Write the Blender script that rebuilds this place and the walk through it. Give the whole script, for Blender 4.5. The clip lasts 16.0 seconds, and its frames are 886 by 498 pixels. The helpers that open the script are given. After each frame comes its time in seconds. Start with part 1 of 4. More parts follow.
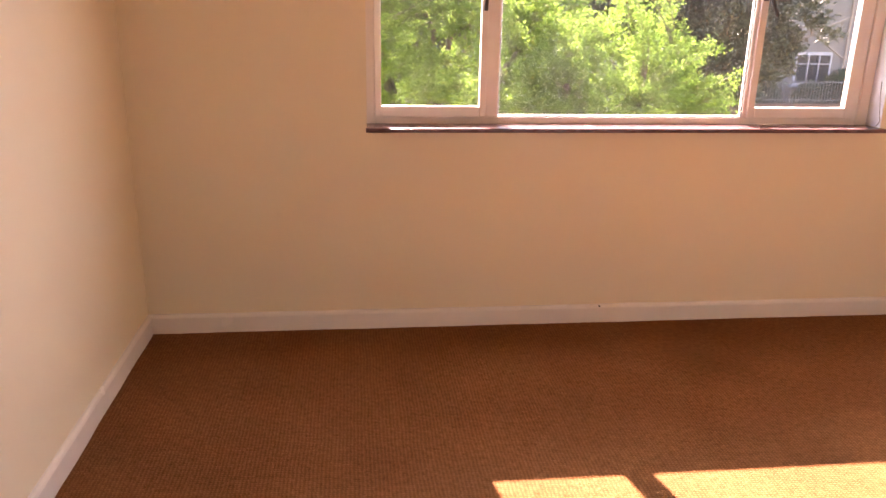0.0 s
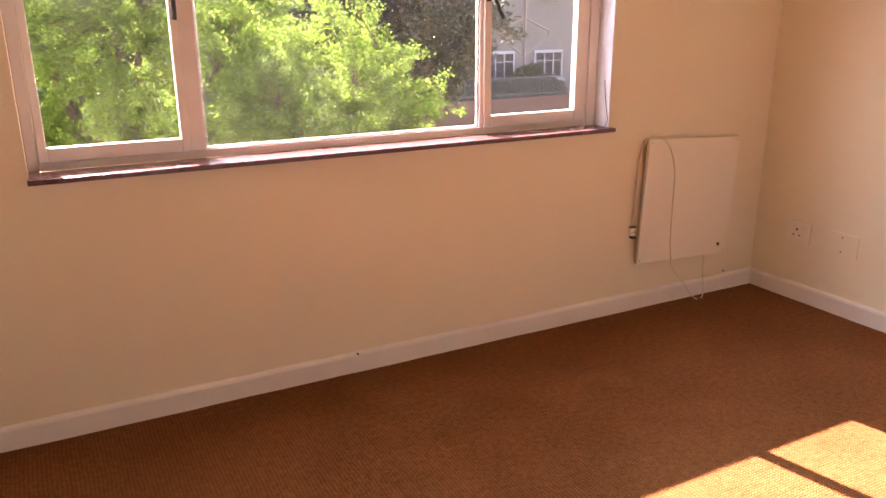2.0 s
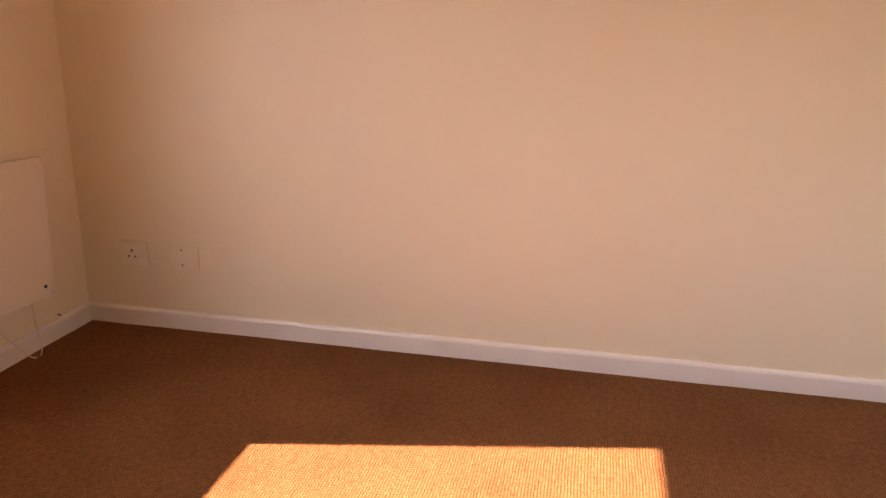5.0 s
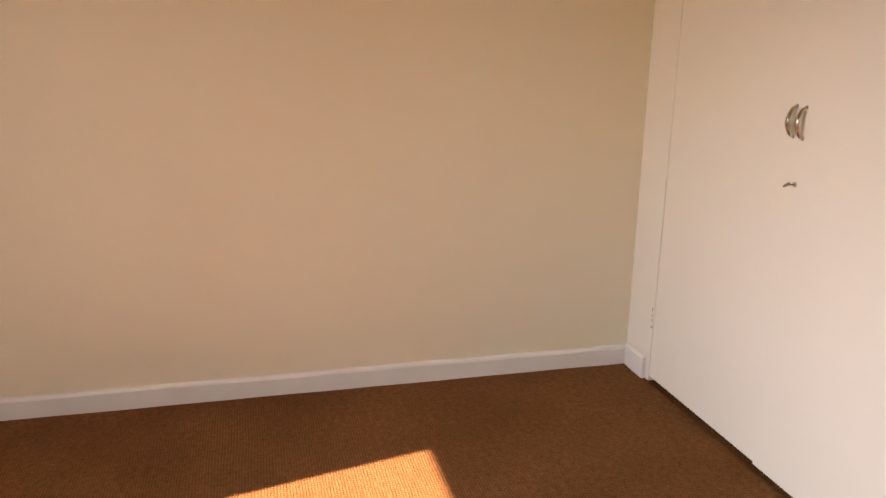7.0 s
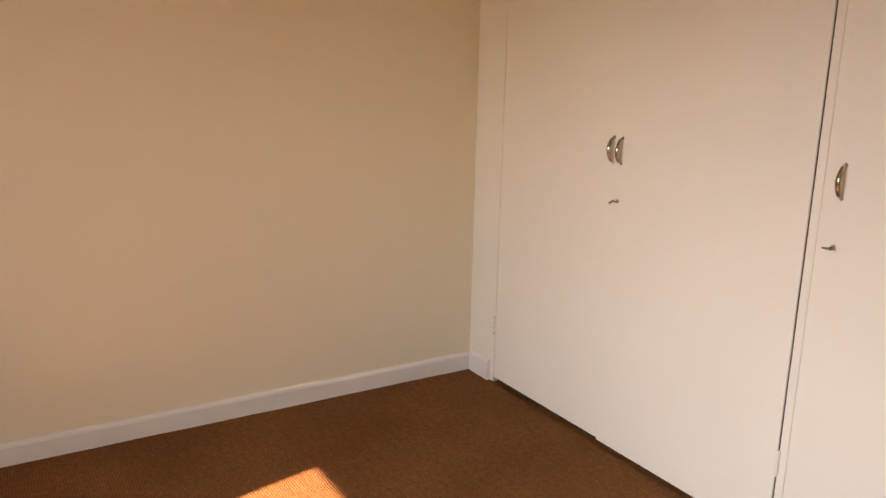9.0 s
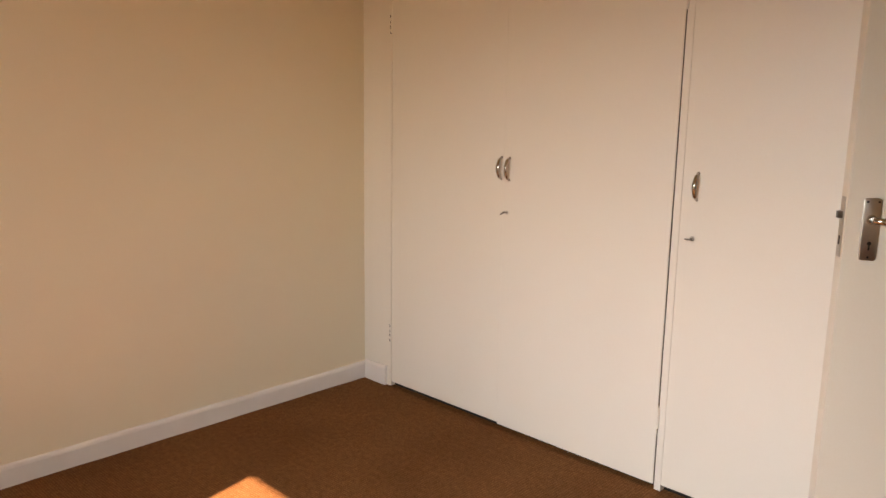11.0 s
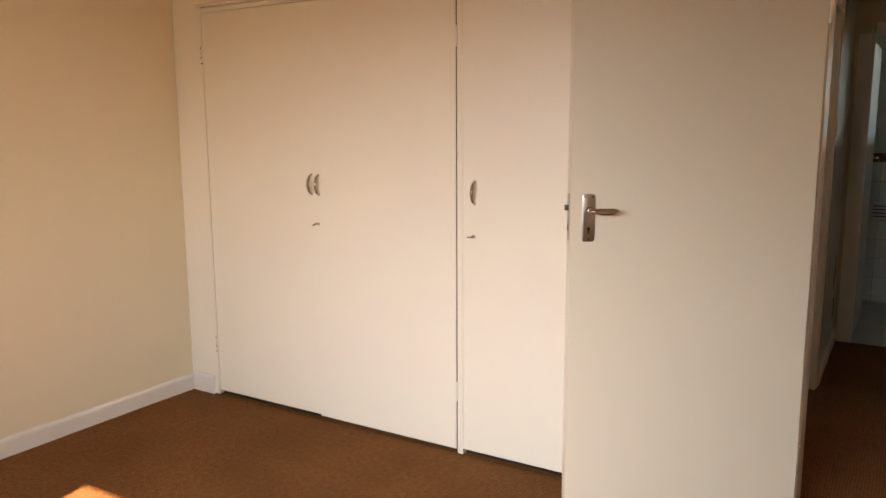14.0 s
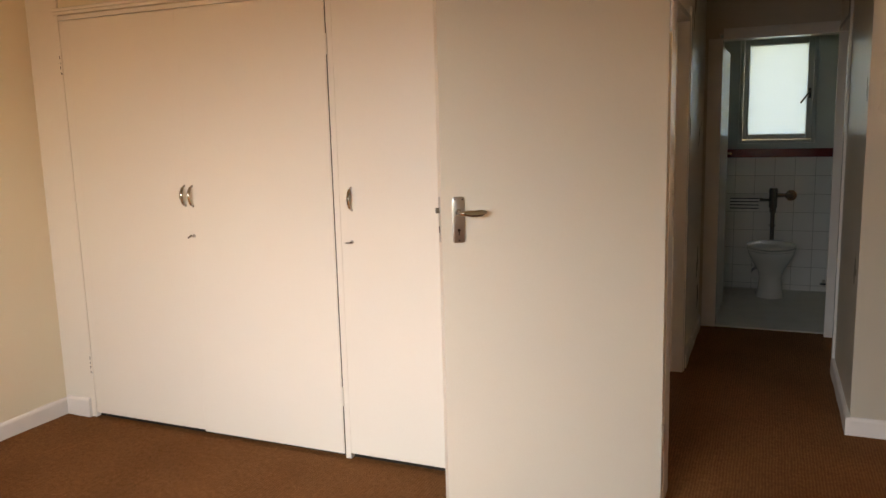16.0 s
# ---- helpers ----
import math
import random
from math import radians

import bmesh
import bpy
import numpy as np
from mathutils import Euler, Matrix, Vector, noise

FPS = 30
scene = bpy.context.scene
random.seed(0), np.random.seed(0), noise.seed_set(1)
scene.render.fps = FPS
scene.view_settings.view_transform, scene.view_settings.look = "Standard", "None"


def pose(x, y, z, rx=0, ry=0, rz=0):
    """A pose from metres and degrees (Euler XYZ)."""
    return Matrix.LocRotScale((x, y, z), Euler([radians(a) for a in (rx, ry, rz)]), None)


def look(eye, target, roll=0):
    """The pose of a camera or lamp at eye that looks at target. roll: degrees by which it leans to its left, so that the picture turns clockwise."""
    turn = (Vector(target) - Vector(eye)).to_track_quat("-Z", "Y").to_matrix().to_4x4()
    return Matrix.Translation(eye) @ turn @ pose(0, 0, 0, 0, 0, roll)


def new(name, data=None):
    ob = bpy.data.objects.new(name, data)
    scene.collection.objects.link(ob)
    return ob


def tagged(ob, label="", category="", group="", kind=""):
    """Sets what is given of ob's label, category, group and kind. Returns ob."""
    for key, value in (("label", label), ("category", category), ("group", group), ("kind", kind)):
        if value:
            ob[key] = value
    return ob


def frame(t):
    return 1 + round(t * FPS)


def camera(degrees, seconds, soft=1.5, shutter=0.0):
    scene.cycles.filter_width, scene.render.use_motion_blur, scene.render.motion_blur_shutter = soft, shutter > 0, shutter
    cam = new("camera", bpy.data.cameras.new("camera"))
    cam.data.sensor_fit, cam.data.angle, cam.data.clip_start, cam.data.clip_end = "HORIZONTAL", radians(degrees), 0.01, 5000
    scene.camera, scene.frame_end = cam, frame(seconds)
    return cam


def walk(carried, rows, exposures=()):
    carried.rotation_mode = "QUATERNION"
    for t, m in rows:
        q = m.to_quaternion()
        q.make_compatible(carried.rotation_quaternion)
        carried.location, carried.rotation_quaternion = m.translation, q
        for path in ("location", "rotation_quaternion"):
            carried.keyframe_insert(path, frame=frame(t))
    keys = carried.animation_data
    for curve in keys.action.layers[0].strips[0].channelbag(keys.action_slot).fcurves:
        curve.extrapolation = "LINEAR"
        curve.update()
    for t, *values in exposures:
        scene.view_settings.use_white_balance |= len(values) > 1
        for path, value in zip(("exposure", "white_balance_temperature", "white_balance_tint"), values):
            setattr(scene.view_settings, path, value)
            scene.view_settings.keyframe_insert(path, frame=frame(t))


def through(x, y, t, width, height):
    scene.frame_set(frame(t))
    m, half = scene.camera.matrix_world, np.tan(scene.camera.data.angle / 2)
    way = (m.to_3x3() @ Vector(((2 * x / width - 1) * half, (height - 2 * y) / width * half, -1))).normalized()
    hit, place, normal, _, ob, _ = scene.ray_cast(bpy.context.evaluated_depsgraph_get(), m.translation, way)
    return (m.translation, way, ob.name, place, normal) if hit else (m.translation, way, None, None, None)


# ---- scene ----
cam = camera(60.2, 16.0)
PATH = [
    (0, (0.891, -3.187, 1.394), (1.112, -1.296, 0.782), 1.14),
    (0.5, (0.902, -3.052, 1.396), (1.217, -1.173, 0.787), 0.87),
    (1, (0.901, -2.884, 1.4), (1.401, -1.042, 0.802), 0.25),
    (1.5, (0.918, -2.758, 1.398), (1.621, -0.982, 0.806), -0.12),
    (2, (0.989, -2.665, 1.383), (1.878, -0.973, 0.795), -0.27),
    (2.5, (1.096, -2.577, 1.39), (2.177, -0.997, 0.811), -0.12),
    (3, (1.166, -2.52, 1.395), (2.449, -1.098, 0.82), 0.31),
    (3.5, (1.233, -2.472, 1.394), (2.731, -1.277, 0.818), 0.62),
    (4, (1.295, -2.397, 1.392), (2.983, -1.492, 0.816), 0.72),
    (4.5, (1.298, -2.313, 1.377), (3.114, -1.702, 0.805), 1.1),
    (5, (1.301, -2.277, 1.361), (3.18, -1.895, 0.793), 1.1),
    (7.5, (1.34, -1.909, 1.395), (3.164, -2.556, 0.889), 1.2),
    (8, (1.304, -1.83, 1.413), (3.077, -2.614, 0.924), 1.6),
    (8.5, (1.269, -1.719, 1.424), (2.99, -2.624, 0.958), 1.5),
    (11, (1.237, -1.087, 1.424), (2.608, -2.496, 1.056), 0.9),
    (11.5, (1.207, -0.995, 1.435), (2.506, -2.477, 1.094), 1.0),
    (12, (1.15, -0.955, 1.43), (2.405, -2.476, 1.093), 0.9),
    (12.5, (1.067, -0.906, 1.427), (2.277, -2.461, 1.081), 0.3),
    (13, (1.003, -0.864, 1.433), (2.16, -2.457, 1.084), -0.3),
    (13.5, (0.956, -0.824, 1.441), (2.047, -2.466, 1.103), -0.3),
    (14, (0.91, -0.815, 1.435), (1.939, -2.501, 1.119), -0.3),
    (14.5, (0.887, -0.809, 1.443), (1.855, -2.532, 1.135), -0.7),
    (15, (0.856, -0.813, 1.439), (1.768, -2.567, 1.135), -1.2),
    (15.5, (0.836, -0.817, 1.44), (1.684, -2.602, 1.133), -1.5),
    (16, (0.835, -0.797, 1.442), (1.615, -2.612, 1.133), -1.5),
]
EXPOSURES = [(0, 3.76, 7800, 44), (2.5, 3.52, 7800, 46), (4, 3.24, 8200, 47), (5, 3.06, 8600, 48), (7.5, 2.76, 8700, 33), (11, 2.6, 9300, 33), (14, 2.83, 9300, 31), (16, 2.87, 9300, 31)]
walk(cam, [(t, look(eye, target, roll)) for t, eye, target, roll in PATH], EXPOSURES)

# ---- world, sun ----
SUN_WAY = Vector((0.217, -1.0, -0.762)).normalized()
world = bpy.data.worlds.new("sky")
scene.world = world
world.use_nodes = True
wn = world.node_tree
sky = wn.nodes.new("ShaderNodeTexSky")
sky.sky_type, sky.sun_disc = "NISHITA", False
sky.sun_elevation = math.asin(-SUN_WAY.z)
sky.sun_rotation = math.atan2(-SUN_WAY.x, -SUN_WAY.y)
sky.dust_density, sky.air_density, sky.ozone_density = 0.6, 1.0, 1.0
pale = wn.nodes.new("ShaderNodeHueSaturation")
pale.inputs["Saturation"].default_value = 0.85
wn.links.new(sky.outputs[0], pale.inputs["Color"])
wn.links.new(pale.outputs[0], wn.nodes["Background"].inputs[0])
wn.nodes["Background"].inputs[1].default_value = 0.14
sun = new("sun", bpy.data.lights.new("sun", "SUN"))
sun.data.energy, sun.data.angle, sun.data.color = 4.5, radians(0.5), (1.0, 0.96, 0.88)
sun.matrix_world = look((0, 0, 0), SUN_WAY)
# the sky's light through the window opening, fanned to both sides
for turn, power, wide in ((-42, 0.5, 78), (0, 3.0, 66), (42, 1.05, 78)):
    glow = new("window_daylight", bpy.data.lights.new("window_daylight", "AREA"))
    glow.data.shape, glow.data.size, glow.data.size_y = "RECTANGLE", 2.0, 0.5
    glow.data.energy, glow.data.color, glow.data.spread = power, (0.52, 0.78, 1.0), radians(wide)
    way = Matrix.Rotation(radians(turn), 3, "Z") @ Vector((0.0, -1.0, -0.45))
    glow.matrix_world = look((2.08, 0.085, 1.66), Vector((2.08, 0.085, 1.66)) + way)


# ---- materials ----
def mat(name, base, rough=0.6, second=None, scale=6.0, fine=120.0, bump=0.0, metal=0.0, fine_mix=0.06, stain=0.5, bump_scale=None):
    """A painted, stained or cast surface: two colours mixed by soft patches, fine grain in the bump and gloss."""
    m = bpy.data.materials.new(name)
    m.use_nodes = True
    nt = m.node_tree
    b = nt.nodes["Principled BSDF"]
    geo = nt.nodes.new("ShaderNodeNewGeometry")
    n1 = nt.nodes.new("ShaderNodeTexNoise")
    n1.inputs["Scale"].default_value, n1.inputs["Detail"].default_value = scale, 5
    n2 = nt.nodes.new("ShaderNodeTexNoise")
    n2.inputs["Scale"].default_value, n2.inputs["Detail"].default_value = fine, 3
    for n in (n1, n2):
        nt.links.new(geo.outputs["Position"], n.inputs["Vector"])
    second = second or tuple(c * 0.9 for c in base)
    ramp = nt.nodes.new("ShaderNodeMapRange")
    ramp.inputs[1].default_value, ramp.inputs[2].default_value = 0.35, 0.7
    ramp.inputs[4].default_value = stain
    nt.links.new(n1.outputs["Fac"], ramp.inputs[0])
    mix = nt.nodes.new("ShaderNodeMix")
    mix.data_type = "RGBA"
    mix.inputs[6].default_value, mix.inputs[7].default_value = (*base, 1), (*second, 1)
    nt.links.new(ramp.outputs[0], mix.inputs[0])
    grain = nt.nodes.new("ShaderNodeMix")
    grain.data_type, grain.blend_type = "RGBA", "OVERLAY"
    grain.inputs[0].default_value = fine_mix
    nt.links.new(mix.outputs[2], grain.inputs[6])
    nt.links.new(n2.outputs["Fac"], grain.inputs[7])
    nt.links.new(grain.outputs[2], b.inputs["Base Color"])
    b.inputs["Metallic"].default_value = metal
    rr = nt.nodes.new("ShaderNodeMapRange")
    rr.inputs[3].default_value, rr.inputs[4].default_value = max(rough - 0.08, 0.02), min(rough + 0.08, 1)
    nt.links.new(n1.outputs["Fac"], rr.inputs[0])
    nt.links.new(rr.outputs[0], b.inputs["Roughness"])
    if bump:
        bp = nt.nodes.new("ShaderNodeBump")
        bp.inputs["Strength"].default_value, bp.inputs["Distance"].default_value = bump, 0.002
        src = n2
        if bump_scale:
            src = nt.nodes.new("ShaderNodeTexNoise")
            src.inputs["Scale"].default_value, src.inputs["Detail"].default_value = bump_scale, 4
            nt.links.new(geo.outputs["Position"], src.inputs["Vector"])
        nt.links.new(src.outputs["Fac"], bp.inputs["Height"])
        nt.links.new(bp.outputs[0], b.inputs["Normal"])
    return m


def carpet_mat():
    """Looped cord carpet: rows of small knots, ochre over brown."""
    m = bpy.data.materials.new("cord_carpet")
    m.use_nodes = True
    nt = m.node_tree
    b = nt.nodes["Principled BSDF"]
    geo = nt.nodes.new("ShaderNodeNewGeometry")
    sep = nt.nodes.new("ShaderNodeSeparateXYZ")
    nt.links.new(geo.outputs["Position"], sep.inputs[0])

    def op(kind, a, c=None):
        n = nt.nodes.new("ShaderNodeMath")
        n.operation = kind
        for i, v in enumerate((a, c)):
            if v is None:
                continue
            if isinstance(v, (int, float)):
                n.inputs[i].default_value = v
            else:
                nt.links.new(v, n.inputs[i])
        return n.outputs[0]

    wob = nt.nodes.new("ShaderNodeTexNoise")
    wob.inputs["Scale"].default_value = 90
    nt.links.new(geo.outputs["Position"], wob.inputs["Vector"])
    drift = nt.nodes.new("ShaderNodeTexNoise")
    drift.inputs["Scale"].default_value, drift.inputs["Detail"].default_value = 3.5, 3
    nt.links.new(geo.outputs["Position"], drift.inputs["Vector"])
    w = op("ADD", op("MULTIPLY", wob.outputs["Fac"], 7.5), op("MULTIPLY", drift.outputs["Fac"], 9.0))
    kx, ky = 2 * math.pi / 0.0125, 2 * math.pi / 0.0098
    sx = op("SINE", op("ADD", op("MULTIPLY", sep.outputs[0], kx), w))
    sy = op("SINE", op("ADD", op("MULTIPLY", sep.outputs[1], ky), w))
    half = lambda v: op("MULTIPLY", op("ADD", v, 1.0), 0.5)
    knots = op("MULTIPLY", half(sx), half(sy))
    patch = nt.nodes.new("ShaderNodeTexNoise")
    patch.inputs["Scale"].default_value, patch.inputs["Detail"].default_value = 2.3, 5
    nt.links.new(geo.outputs["Position"], patch.inputs["Vector"])
    fluff = nt.nodes.new("ShaderNodeTexNoise")
    fluff.inputs["Scale"].default_value, fluff.inputs["Detail"].default_value = 350, 2
    nt.links.new(geo.outputs["Position"], fluff.inputs["Vector"])
    tuft = nt.nodes.new("ShaderNodeTexNoise")
    tuft.inputs["Scale"].default_value, tuft.inputs["Detail"].default_value = 45, 5
    nt.links.new(geo.outputs["Position"], tuft.inputs["Vector"])
    c1 = nt.nodes.new("ShaderNodeMix")
    c1.data_type = "RGBA"
    c1.inputs[6].default_value, c1.inputs[7].default_value = (*CARPET_LOW, 1), (*CARPET_HIGH, 1)
    nt.links.new(op("ADD", op("ADD", op("MULTIPLY", knots, 0.38), op("MULTIPLY", fluff.outputs["Fac"], 0.42)), op("MULTIPLY", op("SUBTRACT", tuft.outputs["Fac"], 0.35), 0.55)), c1.inputs[0])
    c2 = nt.nodes.new("ShaderNodeMix")
    c2.data_type, c2.blend_type = "RGBA", "MULTIPLY"
    c2.inputs[7].default_value = (0.78, 0.74, 0.7, 1)
    mr = nt.nodes.new("ShaderNodeMapRange")
    mr.inputs[1].default_value, mr.inputs[2].default_value = 0.4, 0.75
    nt.links.new(patch.outputs["Fac"], mr.inputs[0])
    nt.links.new(mr.outputs[0], c2.inputs[0])
    nt.links.new(c1.outputs[2], c2.inputs[6])
    nt.links.new(c2.outputs[2], b.inputs["Base Color"])
    b.inputs["Roughness"].default_value = 0.95
    b.inputs["Specular IOR Level"].default_value = 0.1
    bp = nt.nodes.new("ShaderNodeBump")
    bp.inputs["Strength"].default_value, bp.inputs["Distance"].default_value = 0.8, 0.003
    nt.links.new(op("ADD", op("MULTIPLY", knots, 1.0), op("ADD", op("MULTIPLY", fluff.outputs["Fac"], 0.6), op("MULTIPLY", tuft.outputs["Fac"], 1.2))), bp.inputs["Height"])
    nt.links.new(bp.outputs[0], b.inputs["Normal"])
    return m


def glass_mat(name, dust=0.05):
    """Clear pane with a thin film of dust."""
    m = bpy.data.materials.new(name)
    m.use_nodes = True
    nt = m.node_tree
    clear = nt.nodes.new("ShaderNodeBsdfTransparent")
    # tint darker than clear glass, put in to dim the view outside
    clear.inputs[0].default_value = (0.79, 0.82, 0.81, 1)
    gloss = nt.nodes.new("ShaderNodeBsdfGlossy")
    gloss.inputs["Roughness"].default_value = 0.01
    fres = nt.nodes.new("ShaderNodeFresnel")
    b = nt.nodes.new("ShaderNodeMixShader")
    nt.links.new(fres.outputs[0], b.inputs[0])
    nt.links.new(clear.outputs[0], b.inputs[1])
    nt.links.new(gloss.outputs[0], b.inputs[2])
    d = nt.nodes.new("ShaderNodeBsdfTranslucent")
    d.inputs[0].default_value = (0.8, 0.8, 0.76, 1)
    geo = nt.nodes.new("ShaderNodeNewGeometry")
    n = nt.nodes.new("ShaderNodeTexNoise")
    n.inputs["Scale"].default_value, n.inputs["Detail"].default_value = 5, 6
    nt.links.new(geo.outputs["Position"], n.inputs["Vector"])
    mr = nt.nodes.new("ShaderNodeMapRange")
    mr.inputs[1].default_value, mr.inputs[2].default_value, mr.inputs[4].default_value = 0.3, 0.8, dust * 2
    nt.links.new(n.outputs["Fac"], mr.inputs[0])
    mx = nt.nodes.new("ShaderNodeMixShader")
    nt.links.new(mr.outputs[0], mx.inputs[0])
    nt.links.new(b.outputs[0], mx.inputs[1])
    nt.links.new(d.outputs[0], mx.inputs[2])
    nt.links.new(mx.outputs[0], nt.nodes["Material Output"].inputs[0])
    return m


def frosted_mat():
    m = bpy.data.materials.new("frosted_glass")
    m.use_nodes = True
    nt = m.node_tree
    b = nt.nodes["Principled BSDF"]
    b.inputs["Base Color"].default_value = (0.92, 0.92, 0.88, 1)
    b.inputs["Roughness"].default_value = 0.35
    t = nt.nodes.new("ShaderNodeBsdfTranslucent")
    t.inputs[0].default_value = (0.54, 0.67, 0.72, 1)
    mx = nt.nodes.new("ShaderNodeMixShader")
    mx.inputs[0].default_value = 0.85
    nt.links.new(b.outputs[0], mx.inputs[1])
    nt.links.new(t.outputs[0], mx.inputs[2])
    nt.links.new(mx.outputs[0], nt.nodes["Material Output"].inputs[0])
    return m


def leaf_mat(name, dark, light, through=0.45):
    """Leaves that let the sun shine through; each leaf has its own shade."""
    m = bpy.data.materials.new(name)
    m.use_nodes = True
    nt = m.node_tree
    b = nt.nodes["Principled BSDF"]
    geo = nt.nodes.new("ShaderNodeNewGeometry")
    mix = nt.nodes.new("ShaderNodeMix")
    mix.data_type = "RGBA"
    mix.inputs[6].default_value, mix.inputs[7].default_value = (*dark, 1), (*light, 1)
    nt.links.new(geo.outputs["Random Per Island"], mix.inputs[0])
    nt.links.new(mix.outputs[2], b.inputs["Base Color"])
    b.inputs["Roughness"].default_value = 0.5
    t = nt.nodes.new("ShaderNodeBsdfTranslucent")
    nt.links.new(mix.outputs[2], t.inputs[0])
    mx = nt.nodes.new("ShaderNodeMixShader")
    mx.inputs[0].default_value = through
    nt.links.new(b.outputs[0], mx.inputs[1])
    nt.links.new(t.outputs[0], mx.inputs[2])
    nt.links.new(mx.outputs[0], nt.nodes["Material Output"].inputs[0])
    return m


CARPET_LOW, CARPET_HIGH = (0.094, 0.0275, 0.0042), (0.395, 0.182, 0.076)
M_CARPET = carpet_mat()
M_WALL = mat("wall_paint", (0.83, 0.74, 0.56), 0.55, (0.80, 0.705, 0.52), 1.6, 220, 0.25, bump_scale=90)
# unseen ceiling, its yellow chosen to warm the light on the upper walls
M_CEIL = mat("warm_bounce_ceiling", (0.85, 0.70, 0.39), 0.8, None, 1.5, 150, 0.2)
M_TRIM = mat("gloss_trim", (0.84, 0.80, 0.75), 0.24, (0.74, 0.70, 0.65), 5, 160, 0.15, bump_scale=35)
M_WHITE = mat("cupboard_paint", (0.85, 0.80, 0.70), 0.38, (0.82, 0.765, 0.66), 1.2, 200, 0.12, bump_scale=40)
M_DOOR = mat("door_paint", (0.75, 0.69, 0.575), 0.35, (0.71, 0.65, 0.535), 1.4, 200, 0.12, bump_scale=40)
M_FRAME = mat("window_paint", (0.83, 0.78, 0.73), 0.35, (0.74, 0.67, 0.6), 9, 140, 0.3, bump_scale=60)
# blue in this white paint stands for skylight on the reveal
M_REVEAL = mat("skylit_reveal_paint", (0.78, 0.85, 0.95), 0.45, (0.62, 0.64, 0.68), 14, 160, 0.4, bump_scale=50)
M_SILL = mat("sill_stain", (0.16, 0.085, 0.088), 0.26, (0.07, 0.025, 0.028), 12, 150, 0.2)
# wall cream darkened: the passage's shade is put into this gloss paint
M_PASSAGE = mat("shaded_passage_enamel", (0.60, 0.54, 0.44), 0.3, (0.55, 0.49, 0.39), 1.8, 200, 0.2, bump_scale=60)
# near-black for holes, gaps and the wardrobe inside: their shade put into colour
M_DARK = mat("dark_void", (0.022, 0.014, 0.008), 0.9)
M_CHROME = mat("chrome", (0.56, 0.54, 0.5), 0.12, (0.42, 0.4, 0.36), 40, 300, metal=1.0)
# chrome darkened: the dim passage it mirrors is put into the colour
M_DIMCHROME = mat("dim_chrome", (0.24, 0.23, 0.21), 0.12, (0.14, 0.13, 0.12), 40, 300, metal=1.0)
M_SATIN = mat("satin_nickel", (0.55, 0.52, 0.47), 0.34, (0.42, 0.39, 0.34), 30, 300, metal=1.0)
M_KEY = mat("old_key_metal", (0.22, 0.19, 0.15), 0.35, (0.12, 0.1, 0.08), 60, 300, metal=1.0)
# dark of the chipped paint, and painted shade in the door gap
M_CHIP_GAP = mat("chip_and_gap_dark", (0.06, 0.04, 0.025), 0.8, (0.03, 0.02, 0.012), 20, 200)
M_IRON = mat("black_iron", (0.025, 0.022, 0.02), 0.45, (0.05, 0.04, 0.03), 40, 200)
M_HEATER = mat("heater_panel", (0.85, 0.78, 0.66), 0.6, (0.82, 0.745, 0.62), 3, 180, 0.15)
M_PLASTIC = mat("ivory_plastic", (0.84, 0.765, 0.63), 0.35, (0.8, 0.72, 0.58), 20, 200)
M_CORD = mat("ivory_cord", (0.74, 0.66, 0.55), 0.5, (0.5, 0.42, 0.32), 30, 200)
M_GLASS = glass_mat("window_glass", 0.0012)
M_FROST = frosted_mat()
M_TILE = mat("white_glaze", (0.82, 0.83, 0.81), 0.12, (0.77, 0.78, 0.76), 4, 120)
M_GROUT = mat("grout", (0.42, 0.41, 0.38), 0.9, (0.28, 0.27, 0.24), 8, 150)
M_REDTILE = mat("red_glaze", (0.2, 0.02, 0.02), 0.15, (0.14, 0.015, 0.015), 6, 120)
M_VINYL = mat("pale_floor", (0.62, 0.6, 0.56), 0.4, (0.5, 0.48, 0.44), 5, 100, 0.1)
M_WCWALL = mat("wc_paint", (0.58, 0.62, 0.58), 0.45, (0.52, 0.56, 0.52), 3, 150, 0.15)
M_CHINA = mat("vitreous_china", (0.78, 0.78, 0.75), 0.1, (0.74, 0.74, 0.71), 5, 100)


# ---- mesh helpers ----
def box(bm, x0, x1, y0, y1, z0, z1, bevel=0.0, m=None, seg=2):
    r = bmesh.ops.create_cube(bm, size=1.0)
    vs = r["verts"]
    for v in vs:
        v.co = Vector((x0 + (v.co.x + 0.5) * (x1 - x0), y0 + (v.co.y + 0.5) * (y1 - y0), z0 + (v.co.z + 0.5) * (z1 - z0)))
    if bevel:
        es = list({e for v in vs for e in v.link_edges})
        out = bmesh.ops.bevel(bm, geom=es, offset=bevel, segments=seg, profile=0.5, affect="EDGES")
        vs = list({v for f in out["faces"] for v in f.verts} | {v for v in vs if v.is_valid})
    if m is not None:
        bmesh.ops.transform(bm, matrix=m, verts=vs)
    return vs


def rod(bm, a, b, r0, r1=None, seg=12):
    """A round bar from a to b."""
    a, b = Vector(a), Vector(b)
    m = Matrix.Translation((a + b) / 2) @ (b - a).to_track_quat("Z", "Y").to_matrix().to_4x4()
    bmesh.ops.create_cone(bm, cap_ends=True, segments=seg, radius1=r0, radius2=r0 if r1 is None else r1, depth=(b - a).length, matrix=m)


